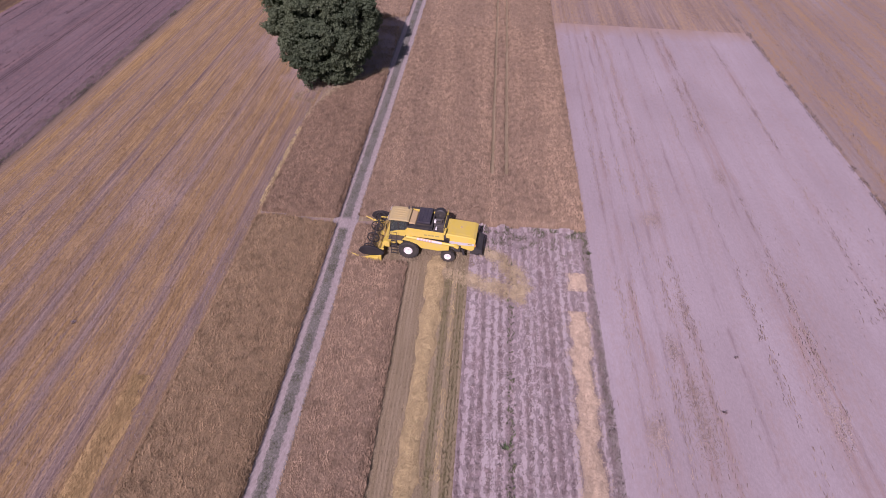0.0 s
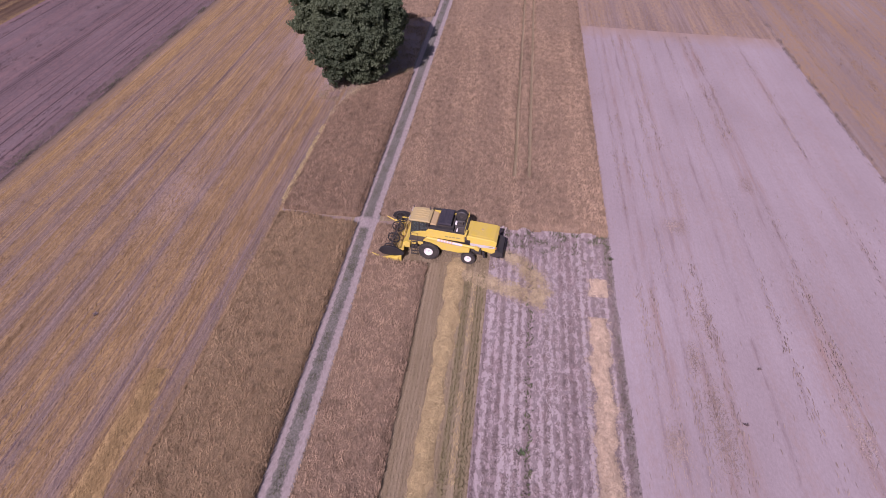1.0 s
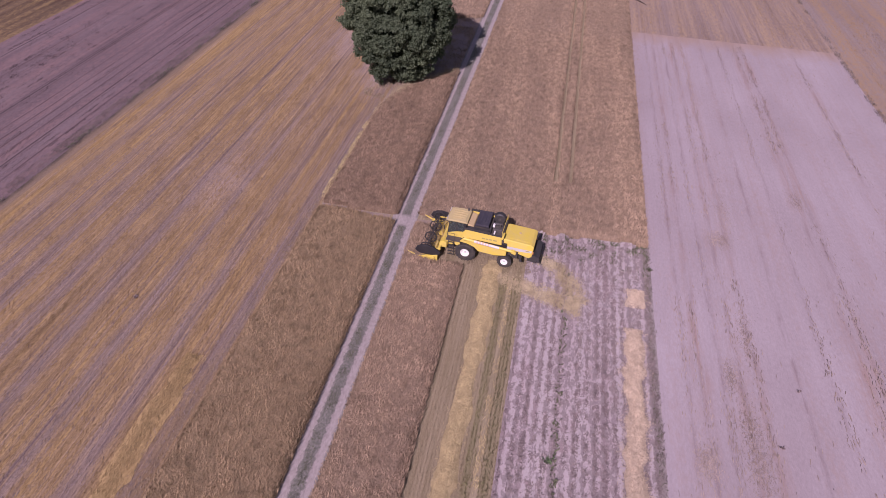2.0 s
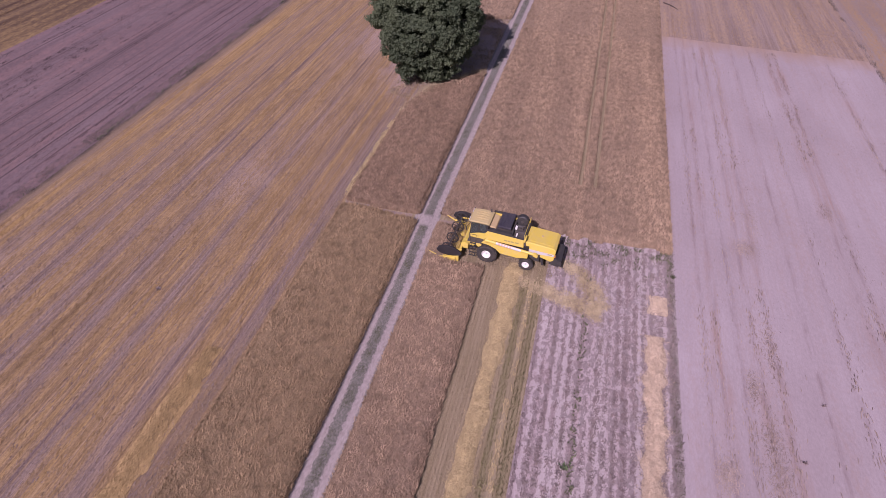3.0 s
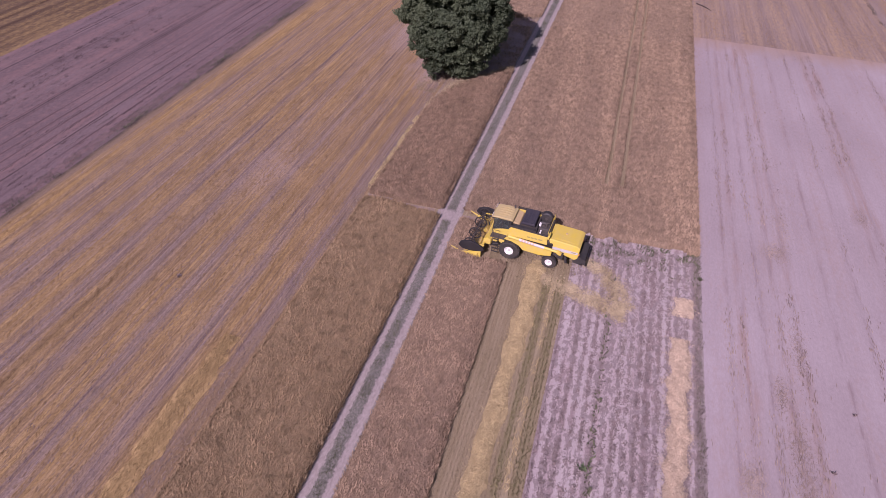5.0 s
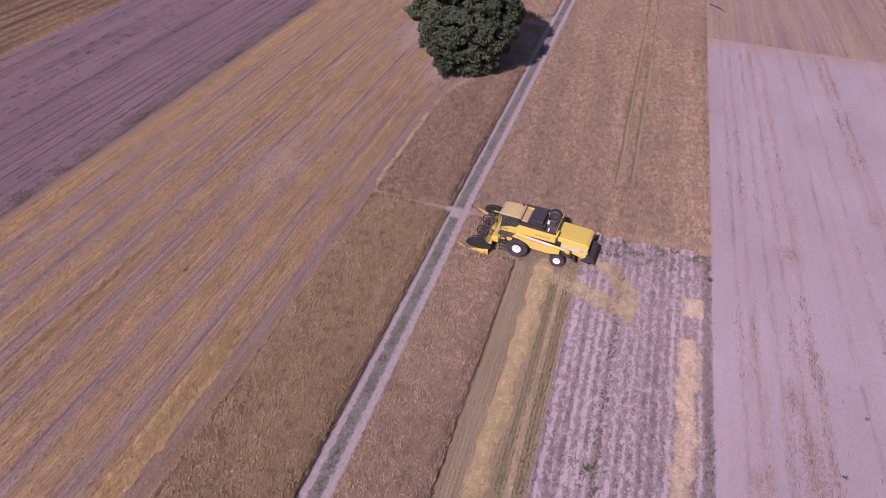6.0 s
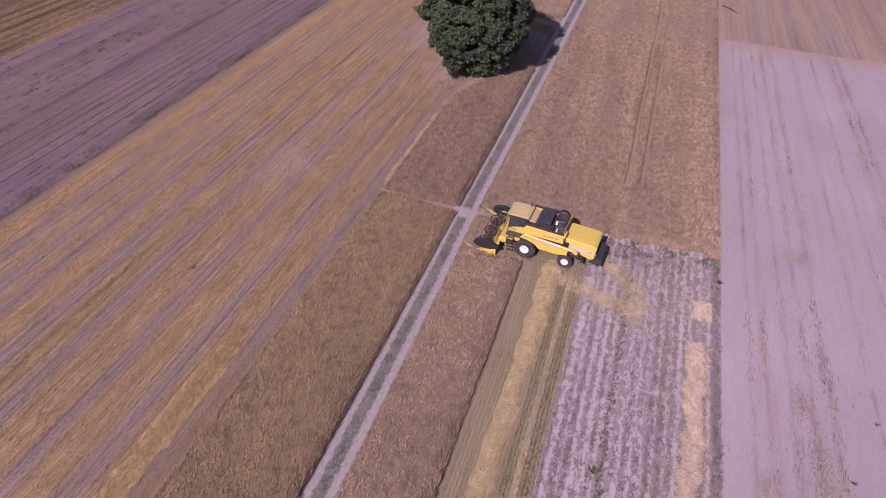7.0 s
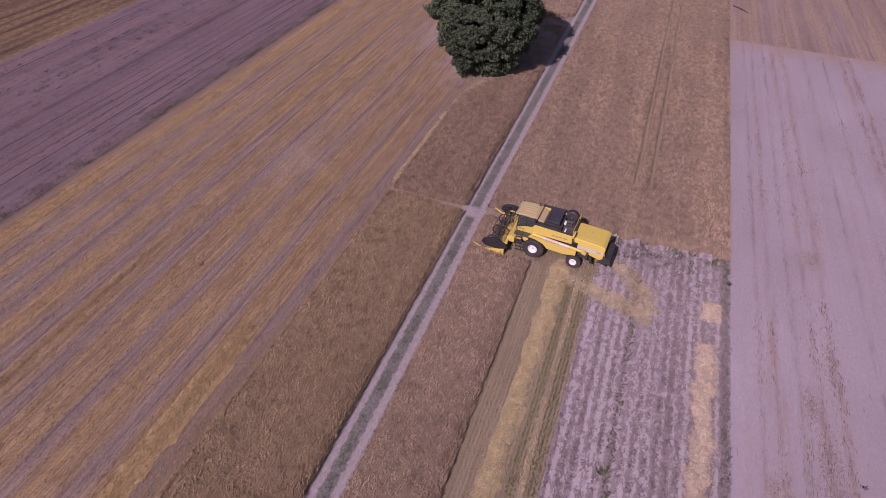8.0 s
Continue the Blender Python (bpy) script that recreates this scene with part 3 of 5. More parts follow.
def in_west(x, y):
    path = np.abs(y - (0.15 - 0.08 * x)) < 0.36 + 0.22 * np.clip((x + 4.5) / 2, 0, 1)
    south = y < crop_brow(x) + 0.9 * (vnoise(x, y, 0.8, 20) - 0.5)
    north = (y > 48.3 + 0.25 * x + 2.5 * (vnoise(x, y, 1.6, 22) - 0.5)) & (x > -4 - 0.5 * (y - 36)) & (unfan(x, y) > -7.0 - 0.06 * (y - 42))
    return (x < LEFT_OF_TRACK(y)) & (unfan(x, y) > -7.9) & (south | north) & ~path


def in_east(x, y):
    return (x > RIGHT_OF_TRACK(y) + 0.1) & (unfan(x, y) < 6.6) & ((x < HEADER_X) | (y < -5.05 + 0.04 * (x - 4))) & (np.abs(y - 0.2) > 0.45)


crop_stand("crop_north", in_north, 0, 23, SOUTH, 90, "standing ripe brown cereal crop beside the track", "rosy", side=1)
crop_stand("crop_west", lambda x, y: in_west(x, y) & (y < 0.15 - 0.08 * x), -9, 2, -45, 2, "ochre ripe cereal strip between track and stubble", "ochre", side=-1)
crop_stand("crop_middle", lambda x, y: in_west(x, y) & (y > 0.15 - 0.08 * x) & (y < 33), -9, 2, -1, 33, "darker brown ripe cereal block below the tree", "brown", side=-1)
crop_stand("crop_far", lambda x, y: in_west(x, y) & (y > 36), -9, 5, 36, 85, "ripe cereal standing behind the tree", "rosy", side=-1)
crop_stand("crop_east", in_east, -1, 8, -45, SOUTH, "last uncut strip of ripe cereal beside the track", "rosy", side=1)


# ---- helpers for built things ----
def part(name, bm, material, parent=None, label=""):
    me = bpy.data.meshes.new(name)
    bmesh.ops.recalc_face_normals(bm, faces=bm.faces)
    bm.to_mesh(me)
    bm.free()
    me.materials.append(material)
    ob = new(name, me)
    ob.parent = parent
    if label:
        ob["label"] = label
    return ob


def prism(profile, y0, y1, bevel=0.03, top=None):
    """A side profile of (x, z) corners drawn out across y, with rounded edges."""
    bm = bmesh.new()
    a = [bm.verts.new((x, y0, z)) for x, z in profile]
    b = [bm.verts.new((x, y1, z)) for x, z in profile]
    bm.faces.new(a)
    bm.faces.new(b[::-1])
    for k in range(len(a)):
        bm.faces.new((a[k], a[k - 1], b[k - 1], b[k]))
    if bevel:
        bmesh.ops.bevel(bm, geom=bm.edges[:], offset=bevel, segments=2, affect="EDGES", profile=0.6, clamp_overlap=True)
    return bm


def box(x0, x1, y0, y1, z0, z1, bevel=0.02):
    return prism([(x0, z0), (x1, z0), (x1, z1), (x0, z1)], y0, y1, bevel)


def tube(p, q, r, r2=None, sides=14, bm=None):
    bm = bm or bmesh.new()
    p, q = Vector(p), Vector(q)
    m = Matrix.Translation((p + q) / 2) @ (q - p).to_track_quat("Z", "Y").to_matrix().to_4x4()
    bmesh.ops.create_cone(bm, cap_ends=True, segments=sides, radius1=r, radius2=r if r2 is None else r2, depth=(q - p).length, matrix=m)
    return bm


# ---- the tree ----
def tree(x, y):
    r = random.Random(5)
    ng = np.random.default_rng(5)
    top = tagged(new("tree"), "large broad dark green oak tree beside the track", "tree")
    top.location = (x, y, 0)
    bark = Mat("bark")
    bark = bark.done(bark.ramp(bark.noise((6, 6, 1.5), 2, 6, 0.7, "Object"), [(0.3, (0.06, 0.045, 0.035)), (0.7, (0.16, 0.13, 0.1))]), bark.noise((8, 8, 1.5), 2, 5, 0.7, "Object"), 0.06, 0.9)
    bm = bmesh.new()
    pts = [Vector((0, 0, -0.1)), Vector((0.1, 0, 1.2)), Vector((0.0, 0.15, 2.6)), Vector((0.15, 0.1, 6.0)), Vector((0, 0, 11.5))]
    for k in range(4):
        tube(pts[k], pts[k + 1], 0.5 - 0.1 * k, 0.4 - 0.1 * k, 12, bm)
    part("trunk", bm, bark, top)
    for k in range(11):
        a, z = k * 2.4 + r.uniform(-0.3, 0.3), 2.2 + k * 0.85
        b0 = Vector((0.05, 0.05, z))
        d = Vector((math.cos(a), math.sin(a), 0.35 + 0.05 * k))
        b1, b2 = b0 + d * r.uniform(2.2, 3), b0 + d * r.uniform(4.2, 5.2) + Vector((0, 0, r.uniform(0, 1)))
        bm = tube(b0, b1, 0.2, 0.13, 8)
        tube(b1, b2, 0.13, 0.04, 8, bm)
        for s in range(3):
            e = b1 + Vector((r.uniform(-1.6, 1.6), r.uniform(-1.6, 1.6), r.uniform(0.2, 1.6)))
            tube(b1, e, 0.07, 0.02, 6, bm)
        part("limb", bm, bark, top)
    # sprays of leaves on an uneven dome: boughs, and clumps round each bough's end
    centres, sizes = [], []
    while len(centres) < 7800:
        z, a = r.uniform(0.7, 16.8), r.uniform(0, 2 * math.pi)
        wide = float(np.interp(z, (0.6, 2.0, 4.6, 8.3, 11.5, 14.0, 16.0, 17.0), (1.7, 3.7, 5.15, 6.4, 6.1, 4.7, 2.6, 0.6)))
        if r.random() > wide / 6.5:
            continue
        lobe = 1 + 0.06 * math.sin(3 * a + 1 + 0.3 * z) + 0.05 * math.sin(5 * a + 2.1 + 0.8 * z) + 0.05 * math.sin(9 * a + 1.6 * z)
        rad = lobe * r.uniform(0.82, 0.98) if r.random() < 0.6 else r.uniform(0.25, 0.84)
        c = Vector((wide * rad * math.cos(a) + 0.2, wide * rad * math.sin(a) + 0.1, z))
        size = r.uniform(0.45, 0.95)
        for j in range(10):
            d = Vector((r.gauss(0, 1), r.gauss(0, 1), r.gauss(0, 0.8))).normalized()
            centres.append(c + d * size * r.uniform(0.3, 1.0))
            sizes.append(r.uniform(0.2, 0.44))
    C, S = np.array(centres), np.array(sizes)
    per = 43
    k = np.repeat(np.arange(len(C)), per)
    d = ng.normal(0, 1, (len(k), 3))
    d /= np.linalg.norm(d, axis=1)[:, None]
    rad = ng.random(len(k)) ** 0.6 * 1.25
    p = C[k] + d * (S[k] * rad)[:, None] * np.array([1, 1, 0.75])
    p[:, 2] = np.maximum(p[:, 2], 0.3)
    # each leaf: a pointed, folded blade that faces outwards and up
    out = C[k] - np.array([0, 0, 7.5])
    out /= np.linalg.norm(out, axis=1)[:, None]
    nrm = 0.4 * d + 0.35 * out + ng.normal(0, 0.6, d.shape) + np.array([0, 0, 0.3])
    nrm /= np.linalg.norm(nrm, axis=1)[:, None]
    t = np.cross(nrm, ng.normal(0, 1, nrm.shape))
    t /= np.linalg.norm(t, axis=1)[:, None]
    b = np.cross(nrm, t)
    ln = ng.uniform(0.1, 0.19, len(k))[:, None]
    v = np.stack([p - t * ln, p + b * ln * 0.55 + nrm * ln * 0.2, p + t * ln, p - b * ln * 0.55 + nrm * ln * 0.2], 1).reshape(-1, 3)
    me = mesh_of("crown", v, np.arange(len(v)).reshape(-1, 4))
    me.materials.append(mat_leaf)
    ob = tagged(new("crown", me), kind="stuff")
    ob.parent = top
    return top


tree(-6.7, 27.5)


def fallen_branch(a, b):
    """A bare branch with a few twigs that lies on the ground."""
    r = random.Random(8)
    a, b = Vector(a), Vector(b)
    wood = Mat("weathered_wood")
    wood = wood.done(wood.ramp(wood.noise((9, 9, 9), 1, 5, 0.6, "Object"), [(0.3, (0.05, 0.035, 0.03)), (0.7, (0.11, 0.085, 0.07))]))
    m = a.lerp(b, 0.5) + Vector((0.1, 0.12, 0.05))
    bm = tube(a, m, 0.09, 0.075, 8)
    tube(m, b, 0.075, 0.03, 8, bm)
    for k in range(5):
        p = a.lerp(b, 0.3 + 0.14 * k)
        tube(p, p + Vector((r.uniform(-0.3, 0.5), r.uniform(-0.5, 0.4), r.uniform(0.0, 0.15))), 0.03, 0.01, 6, bm)
    return tagged(part("fallen_branch", bm, wood), "bare dark branch lying on old stubble", "branch")


fallen_branch((22.5, 62.0, 0.1), (24.6, 59.9, 0.06))


# ---- the combine harvester ----
def paint_material(name, color, dust=(0.42, 0.33, 0.2), rough=0.38, dusty=0.48):
    k = Mat(name, rough, spec=0.5)
    d = k.noise((1.4, 1.4, 1.4), 1.5, 6, 0.7, "Object")
    base = k.mix(k.ramp(d, [(0.38, 0.12 * dusty), (0.75, dusty)]), color, dust)
    fine = k.noise((9, 9, 9), 3, 4, 0.7, "Object")
    base = k.mix(k.ramp(fine, [(0.6, 0.0), (0.75, 0.25)]), base, tuple(c * 0.5 for c in color))
    return k.done(base, None, rough=k.ramp(d, [(0.3, rough), (0.8, 0.8)]))


mat_yellow = paint_material("yellow_paint", (0.60, 0.445, 0.058), (0.5, 0.4, 0.22), dusty=0.46)
mat_worn = paint_material("worn_header_paint", (0.36, 0.25, 0.09), (0.3, 0.225, 0.15), 0.6)
mat_roof = paint_material("dusty_roof_paint", (0.47, 0.37, 0.17), (0.42, 0.35, 0.23))
mat_black = paint_material("black_plastic", (0.022, 0.021, 0.024), (0.10, 0.085, 0.07), 0.5)
mat_lid = paint_material("grey_lid_plastic", (0.038, 0.034, 0.046), (0.1, 0.088, 0.092), 0.3)
mat_shield = paint_material("black_shield_plastic", (0.014, 0.013, 0.016), (0.05, 0.042, 0.04), 0.45)
mat_dark = paint_material("dark_metal", (0.05, 0.045, 0.045), (0.15, 0.12, 0.09), 0.55)
mat_silver = paint_material("silver_decal", (0.50, 0.48, 0.50), (0.45, 0.4, 0.33), 0.4)
mat_white = paint_material("white_rim_paint", (0.75, 0.73, 0.71), (0.58, 0.52, 0.45), 0.45)
mat_rubber = paint_material("tyre_rubber", (0.022, 0.021, 0.022), (0.13, 0.10, 0.075), 0.85)
mat_decal = paint_material("green_grey_lettering", (0.3, 0.26, 0.09), (0.35, 0.28, 0.12), 0.5)
mat_orange = paint_material("orange_decal", (0.62, 0.22, 0.10), (0.5, 0.35, 0.2), 0.5)
mat_faded = paint_material("faded_red_lettering", (0.52, 0.33, 0.27), (0.47, 0.38, 0.3), 0.5)
mat_grain = paint_material("grain_in_tank", (0.46, 0.33, 0.17), (0.5, 0.38, 0.22), 0.9)
mat_seat = paint_material("seat_cloth", (0.05, 0.05, 0.06), (0.09, 0.08, 0.08), 0.9)
glass = Mat("tinted_glass", 0.05, spec=0.5)
glass.b.inputs["Transmission Weight"].default_value = 0.9
mat_glass = glass.done((0.4, 0.46, 0.45))


def lathe(profile, sides=36, caps=True):
    """A ring of (radius, y) points turned round the y axis."""
    bm = bmesh.new()
    rings = [[bm.verts.new((r * math.cos(a), y, r * math.sin(a))) for a in (2 * math.pi * k / sides for k in range(sides))] for r, y in profile]
    for a, b in zip(rings, rings[1:]):
        for k in range(sides):
            bm.faces.new((a[k - 1], a[k], b[k], b[k - 1]))
    if caps:
        bm.faces.new(rings[0])
        bm.faces.new(rings[-1][::-1])
    return bm


def wheel(parent, x, y, radius, wide, rim):
    """A lugged tyre on a dished white rim, with its hub and bolts; the outer side faces away from the machine."""
    s = 1 if y > 0 else -1
    w = wide / 2
    hub = part("wheel", lathe([(0.02, s * w * 0.6), (0.07, s * w * 0.6), (0.09, s * w * 0.4), (0.09, -s * w * 0.5)], 18), mat_silver, parent)
    hub.location = (x, y, radius)
    bm = lathe([(rim, -w * 0.8), (rim + 0.05, -w), (radius - 0.12, -w * 1.02), (radius - 0.03, -w * 0.85), (radius - 0.01, 0),
                (radius - 0.03, w * 0.85), (radius - 0.12, w * 1.02), (rim + 0.05, w), (rim, w * 0.8)], 40, False)
    n = 20
    for k in range(2 * n):
        a, side = math.pi * k / n, 1 if k % 2 else -1
        m = Matrix.Rotation(-a, 4, "Y") @ Matrix.Translation((radius, side * w * 0.46, 0)) @ Matrix.Rotation(side * 0.75, 4, "X")
        bmesh.ops.create_cube(bm, size=1, matrix=m @ Matrix.Diagonal((0.06, w * 1.05, 0.055, 1)))
    part("tyre", bm, mat_rubber, hub, "dusty black lugged rubber tyre")
    part("rim", lathe([(0.05, s * w * 0.35), (rim * 0.55, s * w * 0.3), (rim * 0.8, s * w * 0.55), (rim * 0.9, s * w * 0.9), (rim, s * w * 0.92),
                       (rim + 0.02, s * w * 0.8), (rim + 0.01, -s * w * 0.9)], 36), mat_white, hub, "white painted steel rim")
    for k in range(6):
        a = math.pi * k / 3 + 0.2
        p = Vector((0.21 * math.cos(a) * rim / 0.4, s * w * 0.3, 0.21 * math.sin(a) * rim / 0.4))
        part("bolt", tube(p, p + Vector((0, s * 0.05, 0)), 0.018, sides=6), mat_silver, hub)


def bm_roof(ob):
    """The corners of a mesh, to be shaped further."""
    return ob.data.vertices


def combine_harvester(m):
    top = tagged(new("combine_harvester"), "dusty yellow combine harvester cutting ripe cereal with its header", "harvester")

    def P(name, bm, material, label="", parent=None):
        return part(name, bm, material, parent or top, label)

    # frame and axles
    P("chassis", prism([(0.9, 1.0), (0.9, 1.7), (-5.3, 1.7), (-5.3, 1.25), (-3.9, 0.95)], -0.85, 0.85), mat_dark)
    P("front_axle", tube((0, -1.2, 0.88), (0, 1.2, 0.88), 0.14), mat_dark)
    P("rear_axle", box(-3.55, -3.3, -1.15, 1.15, 0.5, 0.72), mat_dark)
    for y in (-1.36, 1.36):
        wheel(top, 0, y, 0.87, 0.62, 0.38)
        wheel(top, -3.42, y * 0.96, 0.6, 0.42, 0.3)

    # lower side panels, hoppers of the cleaning shoe, and the dark slot above them
    for s in (-1, 1):
        a, b = sorted((s * 1.3, s * 1.46))
        P("side_panel", prism([(0.35, 2.12), (0.55, 1.85), (-0.1, 1.84), (-0.75, 1.6), (-1.1, 1.18), (-2.55, 1.1), (-2.9, 1.22), (-3.5, 1.28), (-3.55, 1.95)], a, b, 0.035), mat_yellow)
        a, b = sorted((s * 1.1, s * 1.3))
        P("side_recess", box(-3.5, 0.3, a, b, 1.55, 2.4), mat_shield)
        # grain tank walls
        a, b = sorted((s * 1.26, s * 1.42))
        P("tank_panel", prism([(0.35, 2.36), (-3.05, 2.3), (-3.0, 3.1), (0.1, 3.22), (0.3, 2.9)], a, b, 0.04), mat_yellow)
        y0, y1 = sorted((s * 1.42, s * 1.427))
        for k, (u0, u1) in enumerate(((-1.35, -1.62), (-1.68, -1.9), (-1.96, -2.2), (-2.3, -2.62))):
            P("lettering_bar", box(u1, u0, y0, y1, 2.6, 2.72, 0), mat_decal)
    P("body", prism([(0.3, 1.6), (-3.6, 1.6), (-3.2, 2.5), (-3.05, 3.0), (0.2, 3.0), (0.3, 2.3)], -1.25, 1.25, 0.03), mat_dark)
    # open grain tank: black rim of four boards, lids, grain inside
    for x0, x1, y0, y1 in ((0.12, 0.2, -1.4, 1.4), (-2.0, -1.92, -1.4, 1.4), (-1.92, 0.12, 1.32, 1.4), (-1.92, 0.12, -1.4, -1.32)):
        P("tank_rim", box(x0, x1, y0, y1, 3.05, 3.4, 0.015), mat_black)
    P("tank_rim", box(-3.0, -2.0, 1.32, 1.4, 2.98, 3.25, 0.015), mat_black)
    P("tank_rim", box(-3.0, -2.0, -1.4, -1.32, 2.98, 3.25, 0.015), mat_black)
    P("grain", prism([(-0.45, 3.0), (0.1, 3.0), (0.1, 3.3), (-0.4, 3.12)], -1.1, 0.65, 0.03), mat_grain, "ripe grain heaped in the tank")
    P("tank_lid", prism([(-0.5, 3.3), (-1.75, 3.3), (-1.7, 3.52), (-0.6, 3.5)], -1.3, 0.75, 0.05), mat_lid, "dark grey ribbed tank lid")
    for k in range(4):
        P("lid_rib", box(-0.75 - 0.28 * k, -0.69 - 0.28 * k, -1.2, 0.65, 3.5, 3.545, 0.01), mat_lid)
    P("tank_lid", prism([(0.05, 3.15), (-1.85, 3.1), (-1.85, 3.16), (0.05, 3.21)], 0.8, 1.3, 0.02), mat_black)

    # engine deck: rotary screen, engine, air filter, exhaust, reservoir
    P("engine", box(-2.95, -2.05, -0.2, 0.7, 2.95, 3.3, 0.06), mat_dark)
    drum = lathe([(0.1, 0.2), (0.42, 0.2), (0.5, 0.12), (0.5, -0.25), (0.46, -0.3)], 30)
    for v in drum.verts:
        v.co += Vector((-2.42, -0.65, 3.5))
    screen = P("rotary_screen", drum, mat_black, "round black rotary dust screen")
    P("screen_hub", tube((-2.42, -0.46, 3.5), (-2.42, -0.38, 3.5), 0.12), mat_dark, "", screen)
    P("air_filter", tube((-2.1, 0.1, 3.42), (-2.85, 0.1, 3.42), 0.15), mat_black)
    P("exhaust_pipe", tube((-2.65, 0.45, 3.3), (-2.65, 0.45, 3.75), 0.06), mat_dark)
    P("exhaust_pipe", tube((-2.65, 0.45, 3.72), (-2.85, 0.5, 3.85), 0.055), mat_dark)
    P("reservoir", box(-2.2, -2.02, 0.1, 0.5, 3.3, 3.5, 0.04), mat_white, "white plastic coolant tank")
    P("reservoir", box(-2.36, -2.24, 0.75, 1.15, 3.02, 3.2, 0.03), mat_white)
    for y in (-1.3, 1.3):
        P("deck_rail", tube((-3.0, y, 3.0), (-3.0, y, 3.55), 0.02, sides=8), mat_yellow)
    P("deck_rail", tube((-3.0, -1.3, 3.55), (-3.0, 1.3, 3.55), 0.02, sides=8), mat_yellow)
    P("deck_post", prism([(-2.9, 2.9), (-3.12, 2.9), (-3.2, 3.3), (-3.06, 3.3)], 0.9, 1.42, 0.02), mat_yellow)

    # rear hood over the straw walkers
    bm = prism([(-3.15, 1.75), (-3.1, 2.74), (-3.3, 2.8), (-5.5, 2.66), (-5.75, 2.5), (-5.65, 1.5), (-5.4, 1.3), (-4.6, 1.62)], -1.22, 1.22, 0.06)
    for v in bm.verts:
        if v.co.z > 2.2:
            v.co.y *= 1 - 0.16 * (v.co.z - 2.2)
    P("rear_hood", bm, mat_yellow)
    P("hood_lid", prism([(-3.45, 2.78), (-5.4, 2.655), (-5.4, 2.68), (-3.45, 2.805)], -0.82, 0.82, 0.01), mat_yellow)
    P("cap", tube((-4.35, -0.1, 2.7), (-4.35, -0.1, 2.79), 0.1), mat_grain)
    for s in (-1, 1):
        a, b = sorted((s * 1.222, s * 1.235))
        P("silver_stripe", prism([(-3.2, 2.18), (-3.2, 1.8), (-5.6, 1.92), (-5.64, 2.14)], a, b, 0), mat_silver, "silver grey decal stripe")
        a, b = sorted((s * 1.236, s * 1.243))
        P("lettering_bar", box(-5.45, -5.1, a, b, 2.0, 2.09, 0), mat_decal)
    # straw chopper with vanes and its spreader tail
    P("chopper_body", prism([(-5.3, 0.95), (-5.3, 1.5), (-5.85, 1.62), (-6.1, 1.4), (-5.95, 0.85)], -1.12, 1.12, 0.04), mat_black)
    P("chopper_tail", prism([(-5.9, 1.55), (-5.92, 1.62), (-6.3, 1.46), (-6.3, 1.41)], -1.15, 1.15, 0.015), mat_black)
    for k in range(9):
        y = -1.08 + 0.27 * k
        bm = prism([(-5.95, 1.5), (-6.3, 1.42), (-6.38, 0.95), (-6.0, 1.0)], -0.012, 0.012, 0)
        bmesh.ops.transform(bm, matrix=Matrix.Translation((-6.05, y, 0)) @ Matrix.Rotation(-y * 0.16, 4, "Z") @ Matrix.Translation((6.05, 0, 0)), verts=bm.verts)
        P("vane", bm, mat_black)
    for y in (-1.0, 1.0):
        P("tail_light", box(-5.76, -5.68, y - 0.12, y + 0.12, 1.74, 1.86, 0.02), mat_orange, "orange tail light")
    P("toolbox", box(-4.5, -3.95, 1.15, 1.5, 1.3, 1.78, 0.03), mat_black)
    P("hose_bracket", prism([(-4.55, 1.4), (-4.75, 1.4), (-4.9, 0.85), (-4.72, 0.8)], 1.1, 1.3, 0.02), mat_black)

    # unloading auger folded back along the near side
    P("auger_elbow", tube((0.05, 1.2, 2.0), (0.05, 1.56, 2.37), 0.17, 0.15), mat_yellow)
    auger = P("unloading_auger", tube((0.2, 1.56, 2.36), (-4.0, 1.56, 2.0), 0.125, 0.12, 18), mat_yellow)
    P("spout", prism([(-3.95, 2.14), (-3.95, 1.88), (-4.3, 1.74), (-4.38, 1.92), (-4.2, 2.1)], 1.43, 1.7, 0.04), mat_yellow, "yellow auger spout", auger)
    band = tube((-0.75, 1.567, 2.279), (-2.9, 1.567, 2.094), 0.124, 0.122, 18)
    P("decal_band", band, mat_silver, "pale decal band", auger)
    for k in range(5):
        x = -0.95 - 0.24 * k
        z = 2.36 - (0.2 - x) * 0.0857
        P("lettering_bar", tube((x, 1.572, z), (x - 0.14, 1.572, z - 0.012), 0.124, 0.124, 18), mat_faded, "", auger)

    # cab
    P("cab_floor", box(0.2, 1.8, -0.85, 0.85, 1.75, 1.95, 0.03), mat_black)
    for y in (-0.91, 0.86):
        P("cab_side_panel", prism([(1.72, 1.8), (0.3, 1.8), (0.3, 2.5), (0.95, 2.42), (1.7, 2.15)], y, y + 0.05, 0.015), mat_yellow)
    P("cab_rear_wall", box(0.2, 0.28, -0.85, 0.85, 1.95, 3.5, 0.02), mat_black)
    for x0, x1, y in ((1.75, 1.62, 0.83), (1.75, 1.62, -0.83), (0.32, 0.3, 0.83), (0.32, 0.3, -0.83), (1.0, 0.98, 0.85), (1.0, 0.98, -0.85)):
        P("pillar", tube((x0, y, 1.9), (x1, y, 3.47), 0.045, sides=8), mat_black)
    bm = prism([(1.76, 1.97), (1.78, 1.97), (1.68, 3.48), (1.66, 3.48)], -0.79, 0.79, 0)
    P("windscreen", bm, mat_glass, "dark tinted windscreen")
